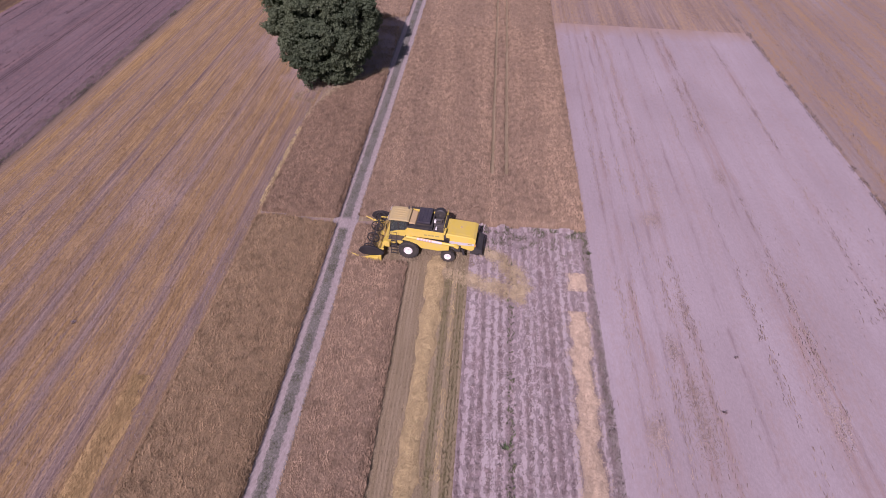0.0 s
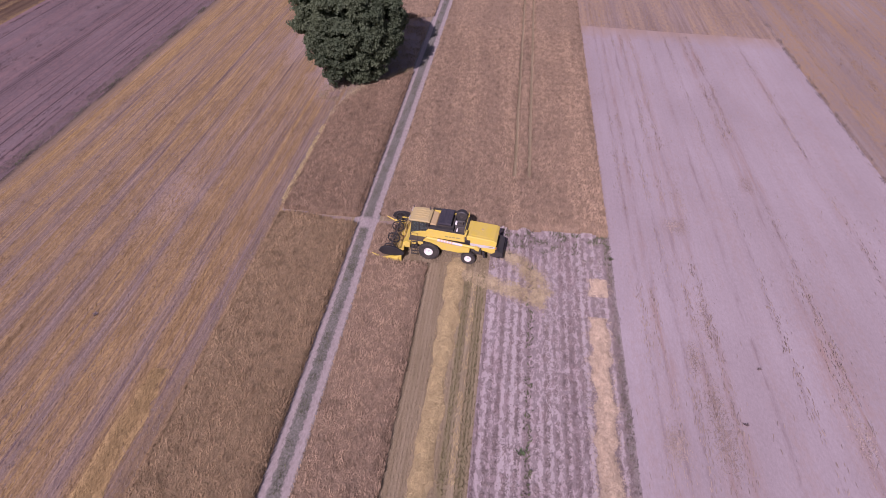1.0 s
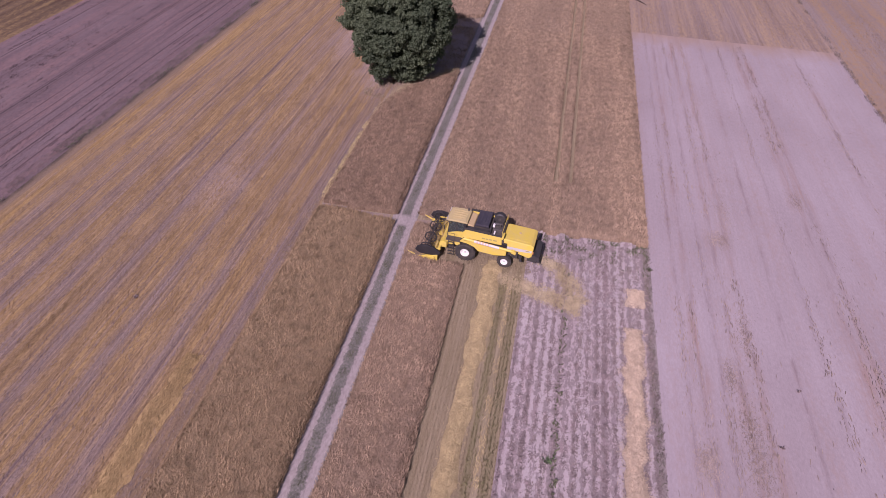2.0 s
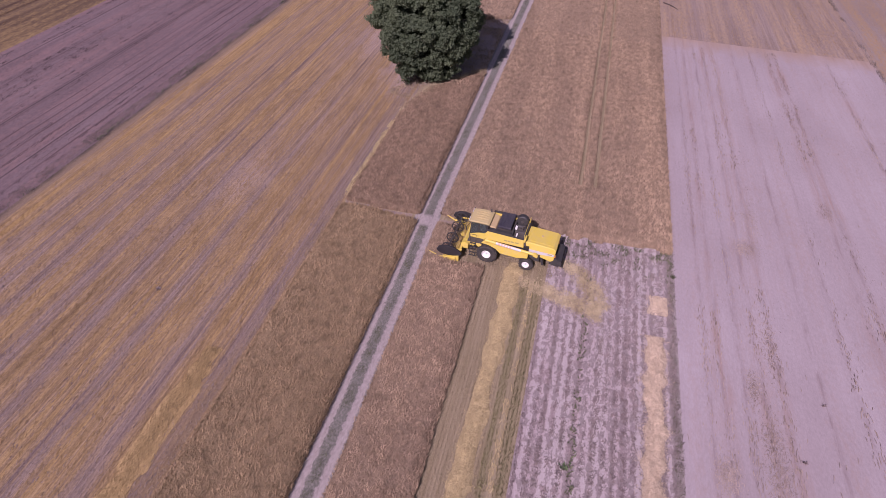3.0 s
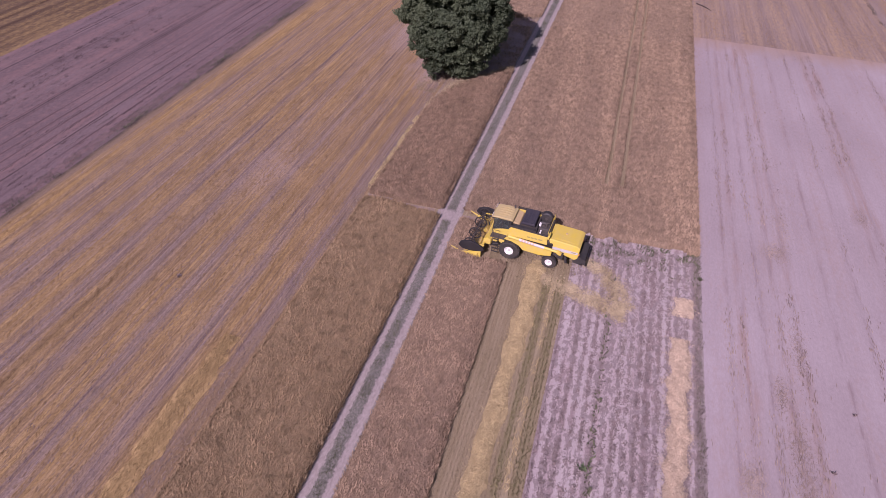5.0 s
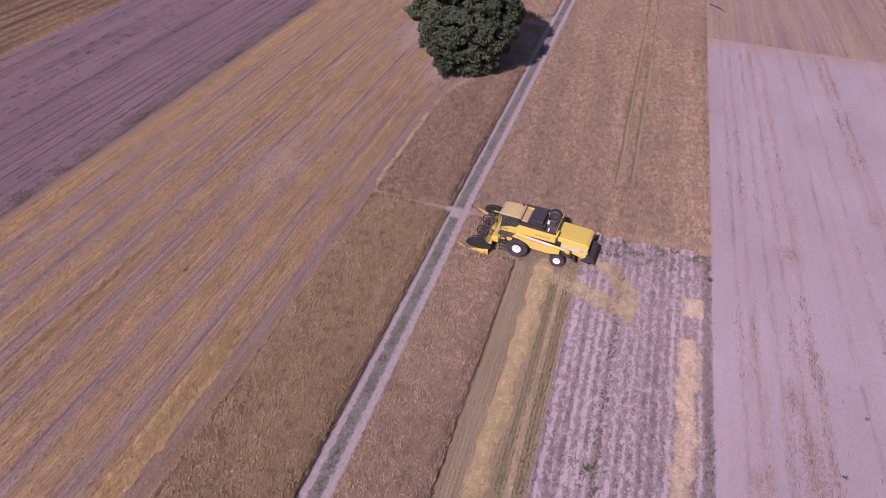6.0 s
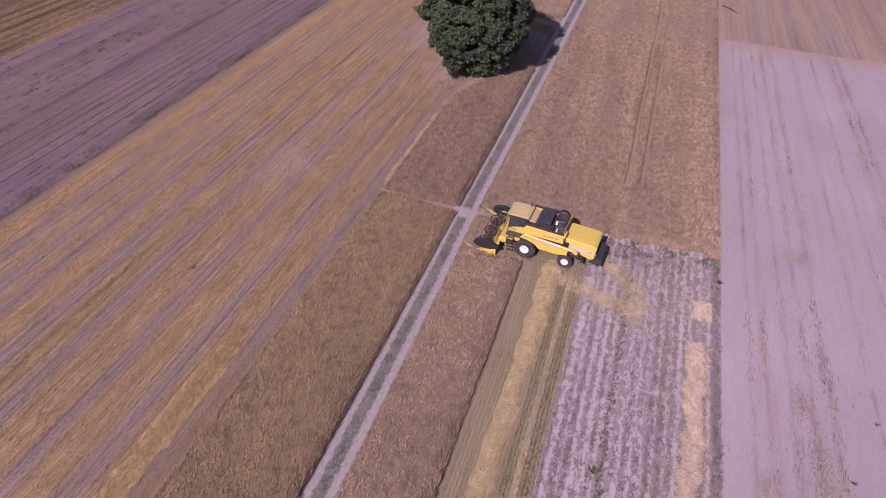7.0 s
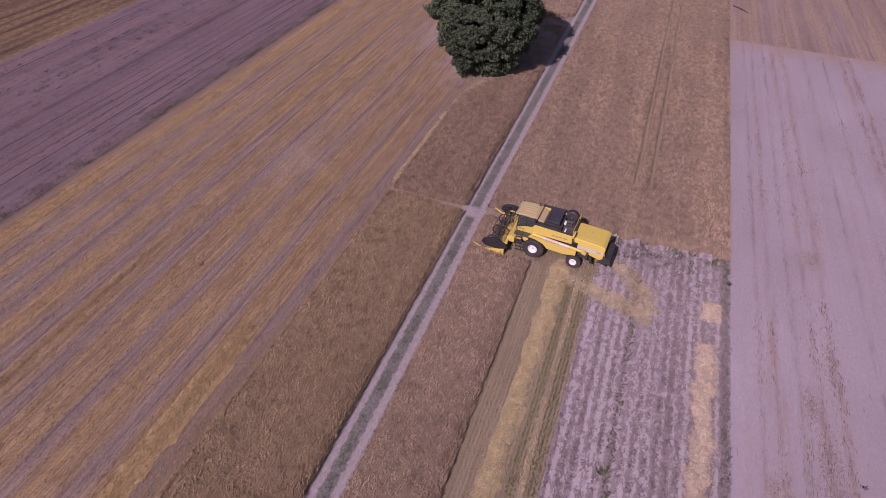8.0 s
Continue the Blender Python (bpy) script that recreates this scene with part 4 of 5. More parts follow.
    for y in (-0.85, 0.84):
        P("side_window", prism([(1.68, 1.99), (0.36, 1.99), (0.36, 3.48), (1.6, 3.48)], y, y + 0.012, 0), mat_glass)
    bm = prism([(1.88, 3.43), (1.93, 3.5), (1.8, 3.61), (1.5, 3.7), (0.85, 3.74), (0.25, 3.69), (0.08, 3.58), (0.06, 3.45)], -0.92, 0.92, 0.12)
    roof = P("cab_roof", bm, mat_roof, "dusty yellow cab roof with ribs")
    for v in bm_roof(roof):
        v.co.z -= 0.13 * (v.co.y / 0.92) ** 2 * (v.co.z > 3.55)
    for k in range(4):
        P("roof_rib", prism([(0.3, 3.66), (0.3, 3.69), (0.85, 3.735), (1.48, 3.7), (1.48, 3.67)], -0.5 + 0.31 * k, -0.44 + 0.31 * k, 0.008), mat_roof, "", roof)
    for y in (-0.75, -0.45, 0.45, 0.75):
        P("work_light", box(1.85, 1.92, y - 0.09, y + 0.09, 3.46, 3.56, 0.02), mat_silver, "", roof)
    P("beacon", tube((0.35, -0.7, 3.66), (0.35, -0.7, 3.92), 0.08, 0.06), mat_dark, "dark beacon lamp", roof)
    P("seat", box(0.55, 1.0, -0.25, 0.25, 2.1, 2.45, 0.06), mat_seat)
    P("seat_back", box(0.45, 0.58, -0.25, 0.25, 2.4, 2.95, 0.05), mat_seat)
    P("steering_column", tube((1.4, 0, 1.95), (1.2, 0, 2.65), 0.04), mat_black)
    for s in (-1, 1):
        arm = P("mirror_arm", tube((1.7, s * 0.9, 3.35), (1.95, s * 1.35, 3.2), 0.02, sides=8), mat_black)
        P("mirror", box(1.9, 1.96, s * 1.38 - 0.12, s * 1.38 + 0.12, 2.85, 3.25, 0.03), mat_black, "", arm)
    # platform and ladder
    P("platform", box(0.5, 1.75, 0.85, 1.5, 1.78, 1.86, 0.01), mat_dark)
    for x in (1.02, 1.5):
        P("ladder_rail", tube((x, 1.5, 1.85), (x - 0.05, 1.68, 0.45), 0.03, sides=8), mat_black)
        P("hand_rail", tube((x, 1.48, 1.86), (x, 1.48, 2.6), 0.018, sides=8), mat_black)
    for k in range(5):
        z = 0.5 + 0.3 * k
        P("ladder_step", box(0.98, 1.5, 1.5 + 0.04 * (4 - k), 1.62 + 0.04 * (4 - k), z, z + 0.04, 0.01), mat_black)
    P("hand_rail", tube((1.02, 1.48, 2.6), (1.5, 1.48, 2.6), 0.018, sides=8), mat_black)
    P("pump_housing", tube((0.75, 1.0, 1.62), (0.75, 1.45, 1.62), 0.24), mat_yellow)
    P("drive_pulley", tube((1.5, 0.86, 1.32), (1.5, 1.12, 1.32), 0.33), mat_yellow)

    # feeder house
    P("feeder_house", prism([(0.7, 1.15), (0.8, 1.85), (1.4, 1.8), (2.35, 1.0), (2.35, 0.3), (1.9, 0.3)], -0.65, 0.65, 0.04), mat_yellow)
    P("feeder_drive", prism([(0.95, 1.35), (1.05, 1.62), (2.2, 0.95), (2.1, 0.7)], 0.66, 0.8, 0.03), mat_yellow)
    P("header_gearbox", prism([(1.65, 0.9), (1.65, 1.4), (2.0, 1.58), (2.3, 1.35), (2.3, 0.9)], 0.8, 1.5, 0.06), mat_yellow)
    P("reel_pump", prism([(1.85, 1.1), (1.8, 1.75), (2.05, 1.8), (2.2, 1.1)], -1.7, -1.3, 0.05), mat_yellow)
    for y in (-0.75, 0.78):
        P("lift_ram", tube((0.4, y, 0.85), (2.0, y, 0.4), 0.06, sides=10), mat_dark)

    # header: back sheet, floor, auger, knife, end sheets, dividers and reel
    W = 2.5
    P("header_back", prism([(2.28, 0.25), (2.38, 0.25), (2.34, 1.12), (2.22, 1.12)], -W, W, 0.015), mat_worn)
    P("header_beam", box(2.1, 2.28, -W, W, 0.98, 1.14, 0.02), mat_yellow)
    P("header_floor", prism([(2.3, 0.22), (2.3, 0.28), (3.3, 0.2), (3.35, 0.17)], -W, W, 0), mat_worn)
    for y0, y1 in ((-W, -0.6), (0.6, W)):
        P("header_auger", tube((2.7, y0, 0.58), (2.7, y1, 0.58), 0.2, sides=18), mat_yellow)
        for k in range(6):
            y = y0 + (k + 0.5) * (y1 - y0) / 6
            P("auger_flight", tube((2.67, y - 0.09, 0.58), (2.73, y - 0.06, 0.58), 0.3, sides=20), mat_worn)
    P("knife_bar", box(3.3, 3.42, -W, W, 0.14, 0.19, 0.005), mat_dark)
    for k in range(33):
        y = -W + 0.08 + k * (2 * W - 0.16) / 32
        P("knife_guard", prism([(3.4, 0.15), (3.4, 0.19), (3.54, 0.16)], y - 0.018, y + 0.018, 0), mat_dark)
    for s in (-1, 1):
        a, b = sorted((s * W, s * (W + 0.1)))
        P("end_sheet", prism([(2.15, 0.2), (2.15, 0.85), (2.6, 0.72), (3.4, 0.5), (3.75, 0.36), (3.6, 0.14)], a, b, 0.03), mat_yellow)
        a, b = sorted((s * (W - 0.02), s * (W + 0.24)))
        bm = prism([(2.4, 0.16), (2.4, 0.66), (3.4, 0.6), (4.1, 0.42), (3.9, 0.16)], a, b, 0.05)
        P("divider", bm, mat_yellow)
        P("divider_tip", tube((3.9, s * (W + 0.1), 0.36), (4.75, s * (W + 0.12), 0.72), 0.09, 0.03, 10), mat_yellow)
        P("divider_rod", tube((3.2, s * (W + 0.12), 0.62), (4.25, s * (W + 0.12), 0.5), 0.025, sides=8), mat_dark)
        # dark oval shield at the reel's end
        a, b = sorted((s * (W - 0.1), s * (W + 0.08)))
        P("reel_shield", prism([(4.15, 1.0), (4.0, 1.34), (3.6, 1.56), (3.1, 1.64), (2.6, 1.54), (2.15, 1.3), (1.9, 1.08), (2.05, 0.86), (2.6, 0.7), (3.2, 0.64), (3.8, 0.72)], a, b, 0.04), mat_shield, "black oval reel shield")
        P("reel_arm", prism([(2.0, 1.16), (2.0, 1.3), (3.2, 1.24), (3.25, 1.12)], s * (W - 0.34), s * (W - 0.26), 0.02), mat_yellow)
        P("reel_ram", tube((2.2, s * (W - 0.45), 0.9), (2.9, s * (W - 0.45), 1.15), 0.035, sides=8), mat_dark)
    # the reel
    cx, cz, R = 3.25, 1.15, 0.52
    P("reel_shaft", tube((cx, -W + 0.25, cz), (cx, W - 0.25, cz), 0.07), mat_dark)
    for y in (-2.2, -0.85, 0.75, 2.2):
        bm = bmesh.new()
        n = 24
        ring = [[bm.verts.new((cx + r * math.cos(2 * math.pi * k / n), y + w, cz + r * math.sin(2 * math.pi * k / n))) for k in range(n)] for r, w in ((R - 0.05, -0.04), (R + 0.03, -0.04), (R + 0.03, 0.04), (R - 0.05, 0.04))]
        for a, b in zip(ring, ring[1:] + ring[:1]):
            for k in range(n):
                bm.faces.new((a[k - 1], a[k], b[k], b[k - 1]))
        for k in range(6):
            a = math.pi * k / 3 + 0.3
            tube((cx, y, cz), (cx + R * math.cos(a), y, cz + R * math.sin(a)), 0.03, sides=6, bm=bm)
        P("reel_spider", bm, mat_black)
    for k in range(6):
        a = math.pi * k / 3 + 0.3
        x, z = cx + R * math.cos(a), cz + R * math.sin(a)
        bat = P("reel_bat", tube((x, -W + 0.3, z), (x, W - 0.3, z), 0.013, sides=8), mat_black)
        bm = bmesh.new()
        for j in range(26):
            y = -W + 0.4 + j * (2 * W - 0.8) / 25
            tube((x, y, z), (x - 0.05, y, z - 0.2), 0.004, 0.002, 4, bm)
        tagged(P("tines", bm, mat_dark, "", bat), kind="stuff")
    top.matrix_world = m
    return top


combine_harvester(pose(6.6, -2.5, 0, 0, 0, 175))


# ---- straw, stubble and weeds ----
def mound(name, label, middle, half, y0, y1, high, material, straw_mat, density, seed, category="straw", ragged=0.35, body=1.0, long=0.22, thick=0.018, along=None):
    """A windrow of straw: a low lumpy ridge with loose straws on it. middle and half: functions of the northing."""
    ys = np.arange(y0, y1, 0.22)
    s = np.linspace(-1, 1, 13)
    w = half(ys) * (1 + ragged * (vnoise(ys, ys * 0, 0.9, seed) - 0.5) * 2)
    c = middle(ys) + 0.35 * (vnoise(ys, ys * 0 + 7, 2.4, seed + 1) - 0.5)
    x = c[:, None] + w[:, None] * s * body
    y = np.repeat(ys[:, None], len(s), 1)
    fade = np.clip((ys - y0) / 0.8, 0, 1) * np.clip((y1 - 0.3 - ys) / 0.8, 0, 1)
    z = high * (1 - s * s) * fade[:, None] * (0.55 + 0.9 * vnoise(x, y, 0.5, seed + 2)) + 0.012
    n = len(s)
    i = np.arange((len(ys) - 1) * n).reshape(len(ys) - 1, n)[:, :-1].reshape(-1)
    me = mesh_of(name, np.stack([x, y, z], -1).reshape(-1, 3), np.stack([i, i + 1, i + n + 1, i + n], 1), uv=np.stack([x, y], -1).reshape(-1, 2), smooth=True)
    me.materials.append(material)
    ob = tagged(new(name, me), label, category)
    k = int(density * float(np.sum(w)) * 2 * 0.22)
    a, b = RNG.integers(0, len(ys) - 1, k), np.clip(RNG.normal(0, 0.46, k), -1.25, 1.25)
    px = c[a] + w[a] * b + RNG.normal(0, 0.05, k)
    py = ys[a] + RNG.uniform(0, 0.22, k)
    pz = high * np.clip(1 - b * b, 0, 1) * fade[a] * (0.55 + 0.9 * vnoise(px, py, 0.5, seed + 2)) + 0.03
    straws("loose_straw", np.stack([px, py, pz], 1), long, thick, straw_mat, along, parent=ob)
    return ob


def straw_bed(name, dark, light):
    k = Mat(name)
    f = k.noise((2.2, 1.5, 1), 2, 6, 0.72, warp=1.4)
    return k.done(k.ramp(f, [(0.32, dark), (0.68, light)]), f, 0.1, 0.8)


mat_bed = straw_bed("straw_bed", (0.27, 0.206, 0.11), (0.46, 0.36, 0.195))
mat_pale_bed = straw_bed("bleached_straw_bed", (0.36, 0.28, 0.21), (0.54, 0.43, 0.325))
mat_old_bed = straw_bed("golden_straw_bed", (0.29, 0.196, 0.088), (0.53, 0.365, 0.172))
mat_gold_straw = blade_material("gold_straw", [(0.29, 0.197, 0.092), (0.42, 0.295, 0.14), (0.5, 0.36, 0.183), (0.36, 0.246, 0.11)])

mound("straw_windrow", "fresh golden straw windrow on green-brown stubble", lambda y: fan(9.1, y) + 0.012 * (y + 5), lambda y: 0.0 * y + 0.7, -48, -3.4, 0.22, mat_bed, mat_straw, 240, 21)
mound("straw_windrow", "old bleached straw windrow along the field edge", lambda y: fan(20.66, y) + 0.012 * (y + 8), lambda y: 0.86 - 0.008 * (y + 20), -48, -9.2, 0.2, mat_pale_bed, mat_pale_straw, 330, 31, ragged=0.4, body=0.85, long=0.2)
mound("straw_heap", "small bleached straw heap beside the windrow", lambda y: 0 * y + 20.95, lambda y: 0 * y + 0.72, -6.9, -4.5, 0.16, mat_pale_bed, mat_pale_straw, 330, 41, ragged=0.4, body=0.85, long=0.2)
mound("straw_windrow", "thin golden straw ridge on the banded stubble", lambda y: fan(-10.35, y), lambda y: np.clip(0.6 + 0.08 * (-18.6 - y), 0.3, 0.95), -48, -18.6, 0.05, mat_old_bed, mat_gold_straw, 130, 51, ragged=0.3, body=0.9, long=0.3, along=np.pi / 2)

mat_chaff = blade_material("dusty_chaff", [(0.31, 0.24, 0.14), (0.37, 0.292, 0.178), (0.42, 0.34, 0.22)])
# chaff blown out behind the machine
CHAFF = 26000
t = RNG.random(CHAFF) ** 0.85
arm = RNG.random(CHAFF) < 0.55
spread = RNG.normal(0, 0.34, CHAFF) * (0.8 + 0.7 * t)
cx = np.where(arm, 9.3 + 7.2 * t, np.interp(t, (0, 0.25, 0.5, 0.75, 1), (10.0, 11.8, 14.2, 15.5, 16.5)) + 0.8 * spread) + RNG.normal(0, 0.12, CHAFF)
cy = np.where(arm, -5.5 - 2.4 * t + spread, np.interp(t, (0, 0.25, 0.5, 0.75, 1), (-1.8, -2.0, -3.2, -5.0, -7.6)) + 0.5 * spread) + RNG.normal(0, 0.12, CHAFF)
k = RNG.random(CHAFF) < np.clip(2.2 * vnoise(cx, cy, 0.6, 65) - 0.1, 0.2, 1)
cx, cy = cx[k], cy[k]
straws("chaff", np.stack([cx, cy, 0.03 + 0.04 * RNG.random(len(cx))], 1), 0.15, 0.028, mat_chaff)

# straw left in bands on the western stubble
def band_share(x, y):
    u = unfan(x, y)
    d = np.min(np.abs((u + 0.5 * (vnoise(x, y * 0.2, 9, 61) - 0.5))[:, None] - np.array(BARE_LINES)), 1)
    return np.clip(0.05 + np.clip(d - 0.35, 0, 0.8) + 0.9 * (vnoise(u, y * 0.02, 0.7, 62) - 0.5), 0.03, 1)


x, y = scatter(-34.8, -8.2, -34, 72, 24, lambda x, y: band_share(x, y) * np.where(y > 25, 0.6, 1.0))
u = np.round(unfan(x, y) / 0.42) * 0.42 + RNG.normal(0, 0.1, len(x))
x = np.where(RNG.random(len(x)) < 0.4, fan(u, y), x)
straws("scattered_straw", np.stack([x, y, 0.015 + 0.02 * RNG.random(len(x))], 1), 0.34, 0.022, mat_old_straw, along=np.pi / 2, spread=0.3, tilt=0.03)
x, y = scatter(-34.8, -8.2, -34, 72, 11, lambda x, y: (1 - band_share(x, y)) * np.where(y > 25, 0.5, 1.0))
straws("scattered_straw", np.stack([x, y, 0.015 + 0.02 * RNG.random(len(x))], 1), 0.3, 0.024, mat_residue, along=np.pi / 2, spread=0.3, tilt=0.03)
x, y = scatter(-34.8, -8.2, -34, 60, 14, lambda x, y: np.where(y > 20, 0.5, 1.0) * (vnoise(unfan(x, y), y * 0.03, 0.32, 63) > 0.55))
blades("stubble", np.stack([x, y, 0 * x], 1), 0.09, 0.035, mat_old_straw, 0.5)

# fresh stubble rows behind the machine
mat_olive = blade_material("green_stubble", [(0.155, 0.135, 0.07), (0.22, 0.188, 0.1), (0.3, 0.25, 0.14), (0.19, 0.17, 0.08)])
x, y = scatter(6.7, 11.8, -36, SOUTH, 90)
u = np.round(unfan(x, y) / 0.25) * 0.25 + RNG.normal(0, 0.05, len(x))
x = fan(u, y)
green = ((np.abs(u - 10.2) < 0.3) | (np.abs(u - 11.35) < 0.38)) & (y < -5.5)
pale = (np.abs(u - 10.75) < 0.2)
blades("stubble", np.stack([x, y, 0 * x], 1)[~green & ~pale], 0.13, 0.032, mat_stub, 0.4)
blades("green_stubble", np.stack([x, y, 0 * x], 1)[green], 0.18, 0.045, mat_olive, 0.4)
x, y = scatter(4.5, 12.5, -4.7, SOUTH - 0.1, 60)
y = np.round(y / 0.25) * 0.25 + RNG.normal(0, 0.035, len(y))
blades("stubble", np.stack([x, y, 0 * x], 1), 0.16, 0.05, mat_stub, 0.4)

# rotten stubble in broken rows on the pale strip
def row_share(x, y):
    u = unfan(x, y)
    rows = 0.29 + 0.17 * np.sin(2 * np.pi * (u + 0.1 * vnoise(u, y, 3, 75)) / 0.66) + 0.42 * vnoise(u, y * 0.03, 0.6, 74)
    weedy = np.abs(u - 15.35) < 0.16
    return np.clip((rows - 0.38) * 3.4, 0.04, 1) * np.clip((vnoise(x, y * 0.6, 0.28, 72) - 0.15) * 2.3, 0, 1) + 0.3 * weedy


x, y = scatter(11.9, 22.3, -36, SOUTH - 0.1, 260, row_share)
blades("old_stubble", np.stack([x, y, 0 * x], 1), 0.12, 0.05, mat_residue, 1.2, drop=0.3)
x, y = scatter(15.1, 15.6, -36, -3, 26, lambda x, y: np.clip(2 * vnoise(x, y, 1.6, 73) - 0.35, 0.05, 1))
blades("row_weeds", np.stack([x, y, 0 * x], 1), 0.2, 0.12, mat_weed, 1.0)

x, y = scatter(11.9, 22.3, -4.5, SOUTH + 0.4, 95, lambda x, y: np.exp(-((y - SOUTH) / 2.2) ** 2) * np.clip(2.6 * vnoise(x, y, 0.7, 77) - 0.9, 0, 1))
blades("edge_weeds", np.stack([x, y, 0 * x], 1), 0.22, 0.07, mat_weed, 0.9)

# a thin pale straw line beside the fresh windrow
x, y = scatter(10.55, 10.95, -36, -6, 80, lambda x, y: np.clip(1.6 * vnoise(x, y, 1.2, 76) - 0.2, 0, 1))
straws("straw_line", np.stack([x, y, 0 * x + 0.05], 1), 0.3, 0.03, mat_straw, along=np.pi / 2, spread=0.5)


# tufts on the tilled fields
def on_lines(u, wide):
    """The share of litter along the worn lines of the pale field."""
    d = np.min(np.abs(u[:, None] - np.array([24.4, 25.45, 26.9, 28.2, 29.5, 34.9, 37.4, 38.4, 45.6])), 1)
    return np.clip(1 - d / wide, 0, 1)


x, y = scatter(22.6, 52, -36, 48, 20, lambda x, y: np.clip(on_lines(unfan(x, y), 0.5) * 0.9, 0.03, 1) * np.clip(2.6 * vnoise(x, y * 0.35, 1.5, 82) - 0.9, 0, 1))
straws("field_litter", np.stack([x, y, 0 * x + 0.02], 1), 0.42, 0.035, mat_litter, along=np.pi / 2, spread=0.12, tilt=0.03)
x, y = scatter(22.6, 52, -36, 48, 9, lambda x, y: np.clip((vnoise(unfan(x, y), y * 0.02, 2.2, 81) - 0.6) * 3, 0.003, 1) * np.clip(3 * vnoise(x, y, 2.6, 83) - 1.7, 0, 1))
straws("field_straw", np.stack([x, y, 0 * x + 0.02], 1), 0.16, 0.022, mat_residue, along=np.pi / 2, spread=0.7)
mat_clod = blade_material("dark_clods", [(0.115, 0.077, 0.082), (0.15, 0.105, 0.11), (0.25, 0.185, 0.185)])
x, y = scatter(-61, -37, -20, 75, 75, lambda x, y: np.clip((vnoise(unfan(x, y), y * 0.006, 0.35, 91) - 0.5) * 2.2, 0.03, 1) * np.clip(2 * vnoise(x, y, 1.1, 92) - 0.6, 0.02, 1))
u = unfan(x, y)
x = np.where((u > -46.5) | (RNG.random(len(x)) < 0.3), fan(np.round(u / 0.78) * 0.78 + RNG.normal(0, 0.07, len(x)), y), x)
straws("field_clods", np.stack([x, y, 0 * x + 0.02], 1), 0.3, 0.035, mat_clod, along=np.pi / 2, spread=0.15, tilt=0.05)

mat_verge = blade_material("grey_verge_grass", [(0.14, 0.112, 0.1), (0.175, 0.14, 0.125), (0.215, 0.175, 0.155), (0.155, 0.128, 0.11)])
# weedy field margins
x, y = scatter(-36.35, -35.9, -24, 80, 90, lambda x, y: np.clip(3 * vnoise(x, y, 2.2, 105) - 1.1, 0.04, 1))
blades("margin_weeds", np.stack([x, y, 0 * x], 1), 0.25, 0.035, mat_weed, 0.8)
x, y = scatter(-37.4, -36.2, -24, 80, 170, lambda x, y: np.clip(1.6 * vnoise(x, y, 1.5, 101), 0.3, 1))
blades("margin_weeds", np.stack([x, y, 0 * x], 1), 0.13 * (0.6 + 0.8 * vnoise(x, y, 2.4, 102)), 0.025, mat_verge, 0.8)
for px, py, sx, sy, n in ((28.7, 3.7, 0.6, 0.7, 420), (29.6, 7.5, 0.5, 2.2, 420), (37.2, 11.6, 0.5, 0.9, 240), (25.3, -20.7, 0.4, 0.9, 600), (28.6, -17.0, 0.5, 1.3, 420), (28.7, -20.5, 0.5, 1.3, 500), (38.3, -18.0, 0.4, 1.6, 400), (29.4, -8.0, 0.35, 1.8, 320), (27.8, -12.6, 0.3, 0.8, 300)):
    n = int(1.8 * n)
    p = np.stack([RNG.normal(px, sx, n), RNG.normal(py, sy, n), np.full(n, 0.02)], 1)
    straws("field_straw", p, 0.13, 0.02, mat_litter, along=np.pi / 2, spread=0.7)
x, y = scatter(-36.1, -35.6, -24, 80, 10)
blades("margin_grass", np.stack([x, y, 0 * x], 1), 0.14, 0.05, mat_verge, 0.9)
x, y = scatter(21.8, 22.3, -36, SOUTH, 110, lambda x, y: np.clip(2.2 * vnoise(x, y, 1.1, 106) - 0.4, 0.1, 1))
blades("margin_weeds", np.stack([x, y, 0 * x], 1), 0.13, 0.035, mat_weed, 0.9)
# north of SOUTH the added weeds also stand in for the crop edge's shade
x, y = scatter(22.05, 22.42, -36, 70, 70, lambda x, y: np.where(y < SOUTH, 0.7, 0.6) * np.clip(2.4 * vnoise(x, y, 0.8, 103) - 0.7, 0, 1))
blades("margin_weeds", np.stack([x, y, 0 * x], 1), 0.2, 0.05, mat_verge, 0.9)
x, y = scatter(52.2, 53.0, -10, 85, 50, lambda x, y: np.clip(2.4 * vnoise(x, y, 1.2, 104) - 0.6, 0.05, 1))
blades("margin_weeds", np.stack([x, y, 0 * x], 1), 0.2, 0.05, mat_verge, 0.9)

# grass down the middle of the track and on its verges
y = RNG.uniform(-36, 70, 9000)
x = track_middle(y) + RNG.normal(0, 0.17, 9000)
k = (np.abs(y - 0.1) > 0.9) & (RNG.random(9000) < np.clip(2.6 * vnoise(x, y, 0.8, 111) - 0.8, 0.03, 1) * np.where(y > 3, 0.6, 1.0))
blades("track_grass", np.stack([x[k], y[k], 0 * x[k] + 0.06], 1), 0.13, 0.035, mat_weed, 1.0)

# dry grass round the tree and along the crop's ragged edge
x, y = scatter(-11, 2, 22, 52, 70, lambda x, y: (x < LEFT_OF_TRACK(y)) * (y > crop_brow(x)) * np.clip(1.8 * vnoise(x, y, 0.9, 121) - 0.3, 0, 1))
blades("dry_grass", np.stack([x, y, 0 * x], 1), 0.16, 0.06, mat_stub, 1.0)
x, y = scatter(-8.2, 0.6, 15, 33, 320, lambda x, y: (x < LEFT_OF_TRACK(y)) * np.clip((x + 8.2) / 4, 0.12, 1) * np.exp(-((y - crop_brow(x) + 0.3) / 0.8) ** 2))
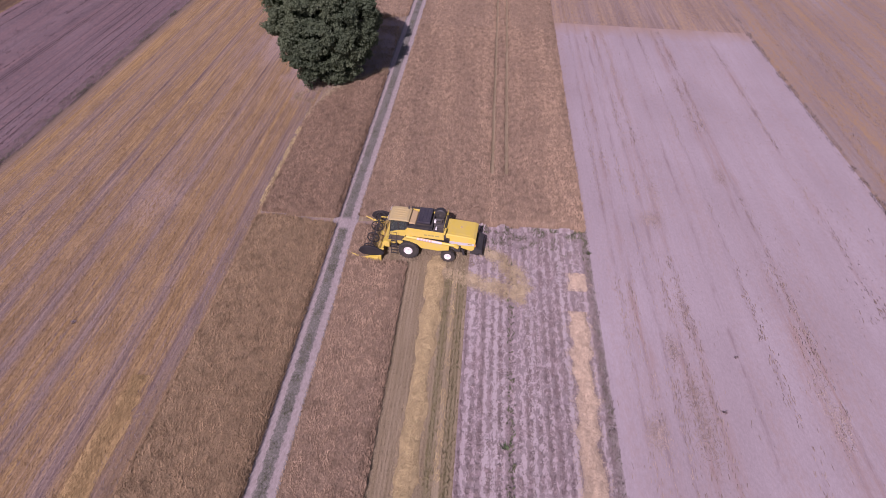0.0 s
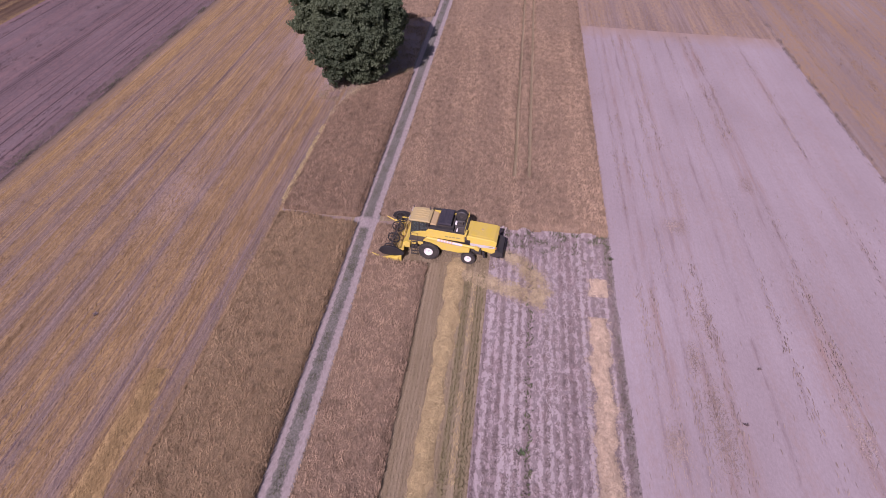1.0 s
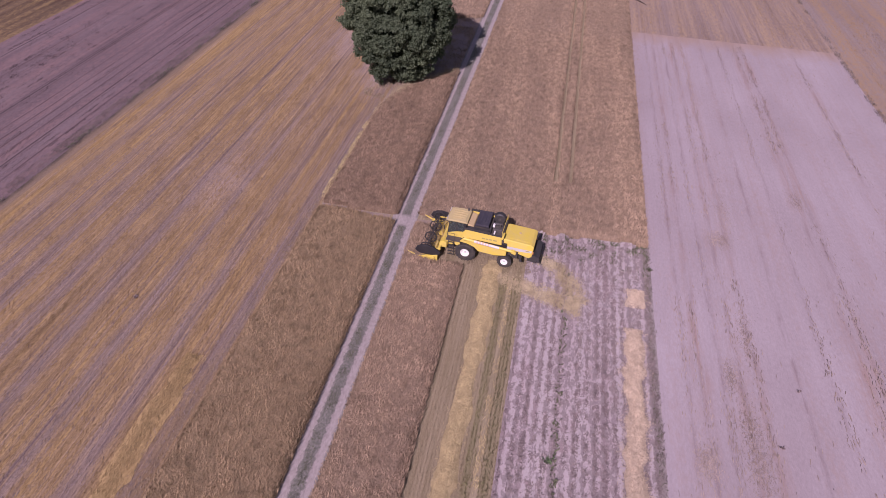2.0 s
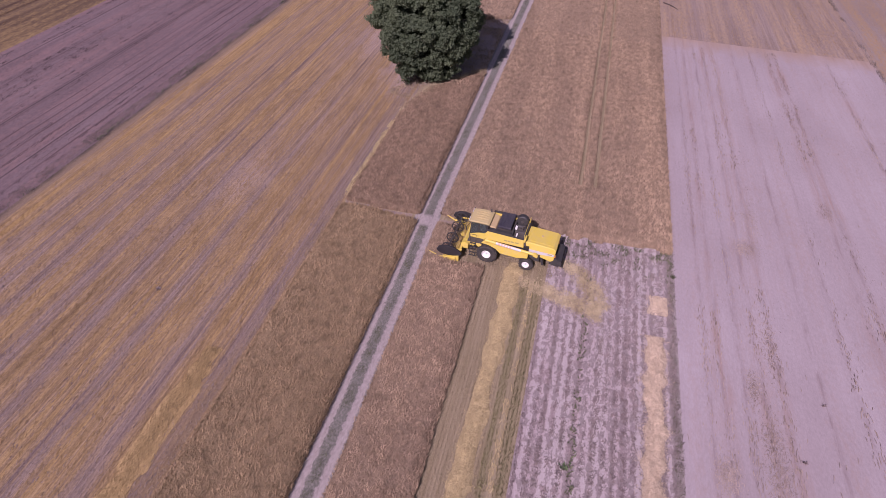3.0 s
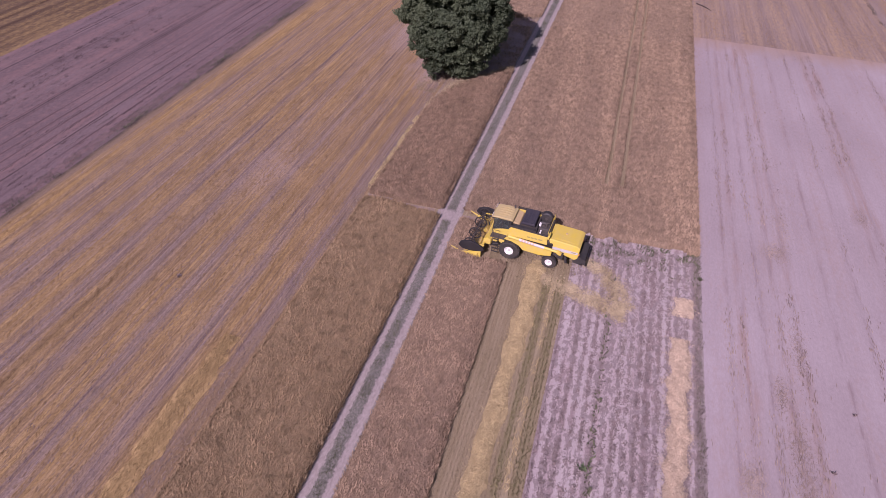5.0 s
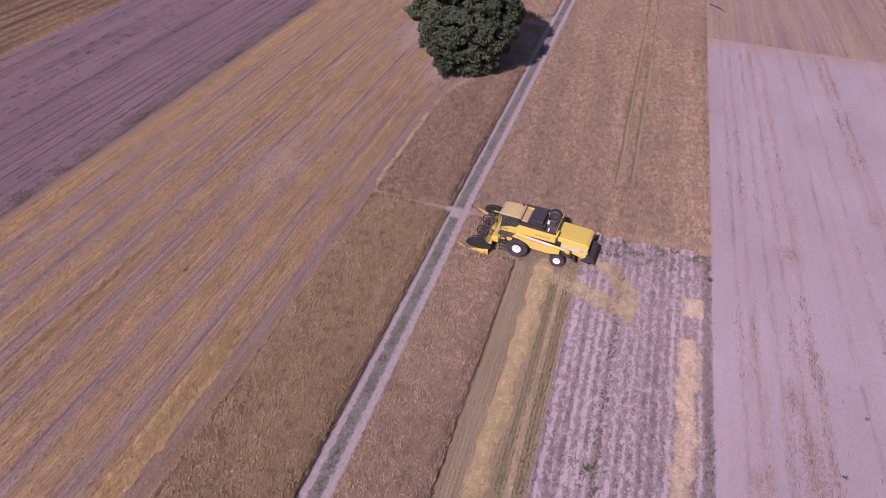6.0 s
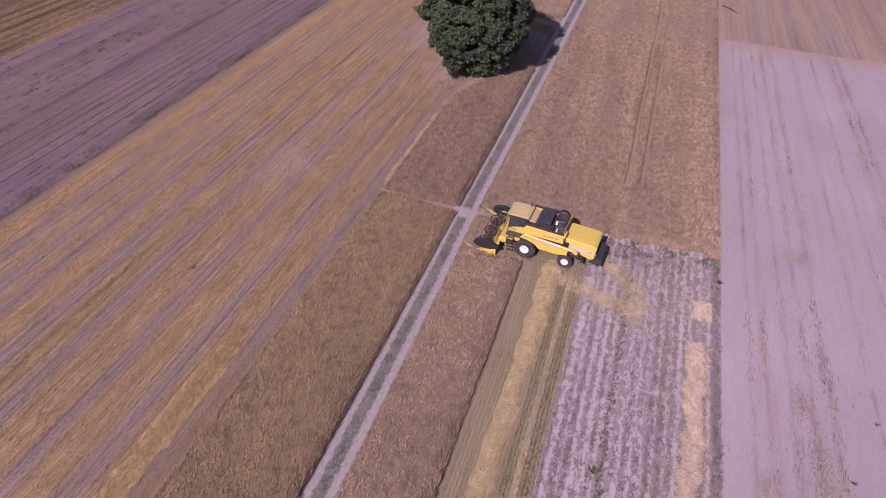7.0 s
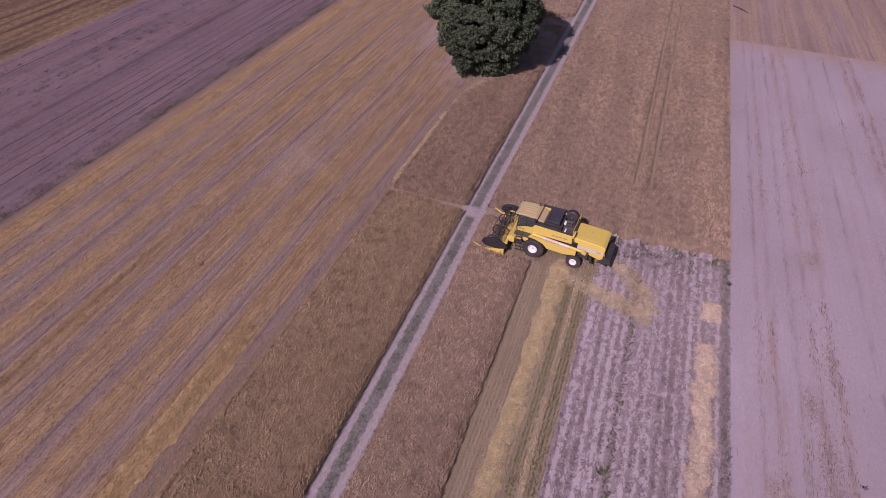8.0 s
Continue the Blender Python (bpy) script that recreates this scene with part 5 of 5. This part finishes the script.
blades("pale_grass", np.stack([x, y, 0 * x + 0.2], 1), 0.42, 0.04, mat_chaff, 1.1, drop=0.3)
x, y = scatter(-9.6, -7.6, -36, 22, 40, lambda x, y: np.exp(-((unfan(x, y) + 8.3) / 0.6) ** 2) * np.clip(2 * vnoise(x, y, 1.1, 122) - 0.3, 0.1, 1))
blades("margin_grass", np.stack([x, y, 0 * x], 1), 0.18, 0.03, mat_stub, 0.9)
x, y = scatter(-8.5, -7.9, 2, 16.5, 190, lambda x, y: np.clip(1.8 * vnoise(x, y, 1.0, 123) - 0.2, 0, 1))
straws("straw_line", np.stack([x, y, 0 * x + 0.05], 1), 0.3, 0.035, mat_straw, along=np.pi / 2, spread=0.5)

# straw streaks on the far stubble fields
for u0, u1, y0, y1, d, m in ((22.6, 52, 49.5, 80, 8, mat_old_straw), (53, 84, -5, 80, 5, mat_old_straw), (-90, -61.5, -5, 75, 6, mat_old_straw), (53, 84, -5, 80, 3, mat_residue)):
    x, y = scatter(u0, u1, y0, y1, d, lambda x, y: np.clip((vnoise(unfan(x, y), y * 0.02, 0.8, 131) - 0.45) * 3, 0.03, 1))
    straws("stubble_straw", np.stack([x, y, 0 * x + 0.02], 1), 0.34, 0.03, m, along=np.pi / 2, spread=0.3, tilt=0.08)


def weed(x, y, size, material, label, leaves=26):
    """A single low plant: a rosette of bent leaves."""
    n = leaves
    p = np.stack([RNG.normal(0, size * 0.25, n), RNG.normal(0, size * 0.25, n), np.zeros(n)], 1)
    ob = blades("weed", p, size * 0.7, size * 0.3, material, 1.1, drop=0.2, kind="thing")
    ob.location = (x, y, 0.0)
    return tagged(ob, label, "weed", "lone weeds in the fields")


for x, y, s, m, label in ((14.95, -22.6, 0.4, mat_green, "fresh green weed among the pale soil rows"),
                          (-18.4, -14.2, 0.28, mat_residue, "small dark dead weed on banded stubble"),
                          (30.4, -18.4, 0.22, mat_residue, "small dark dead weed on pale soil"),
                          (32.5, -13.1, 0.2, mat_residue, "small dark dead weed on pale soil"),
                          (22.3, -2.0, 0.34, mat_weed, "grey-green weed tuft on the field edge")):
    weed(x, y, s, m, label)
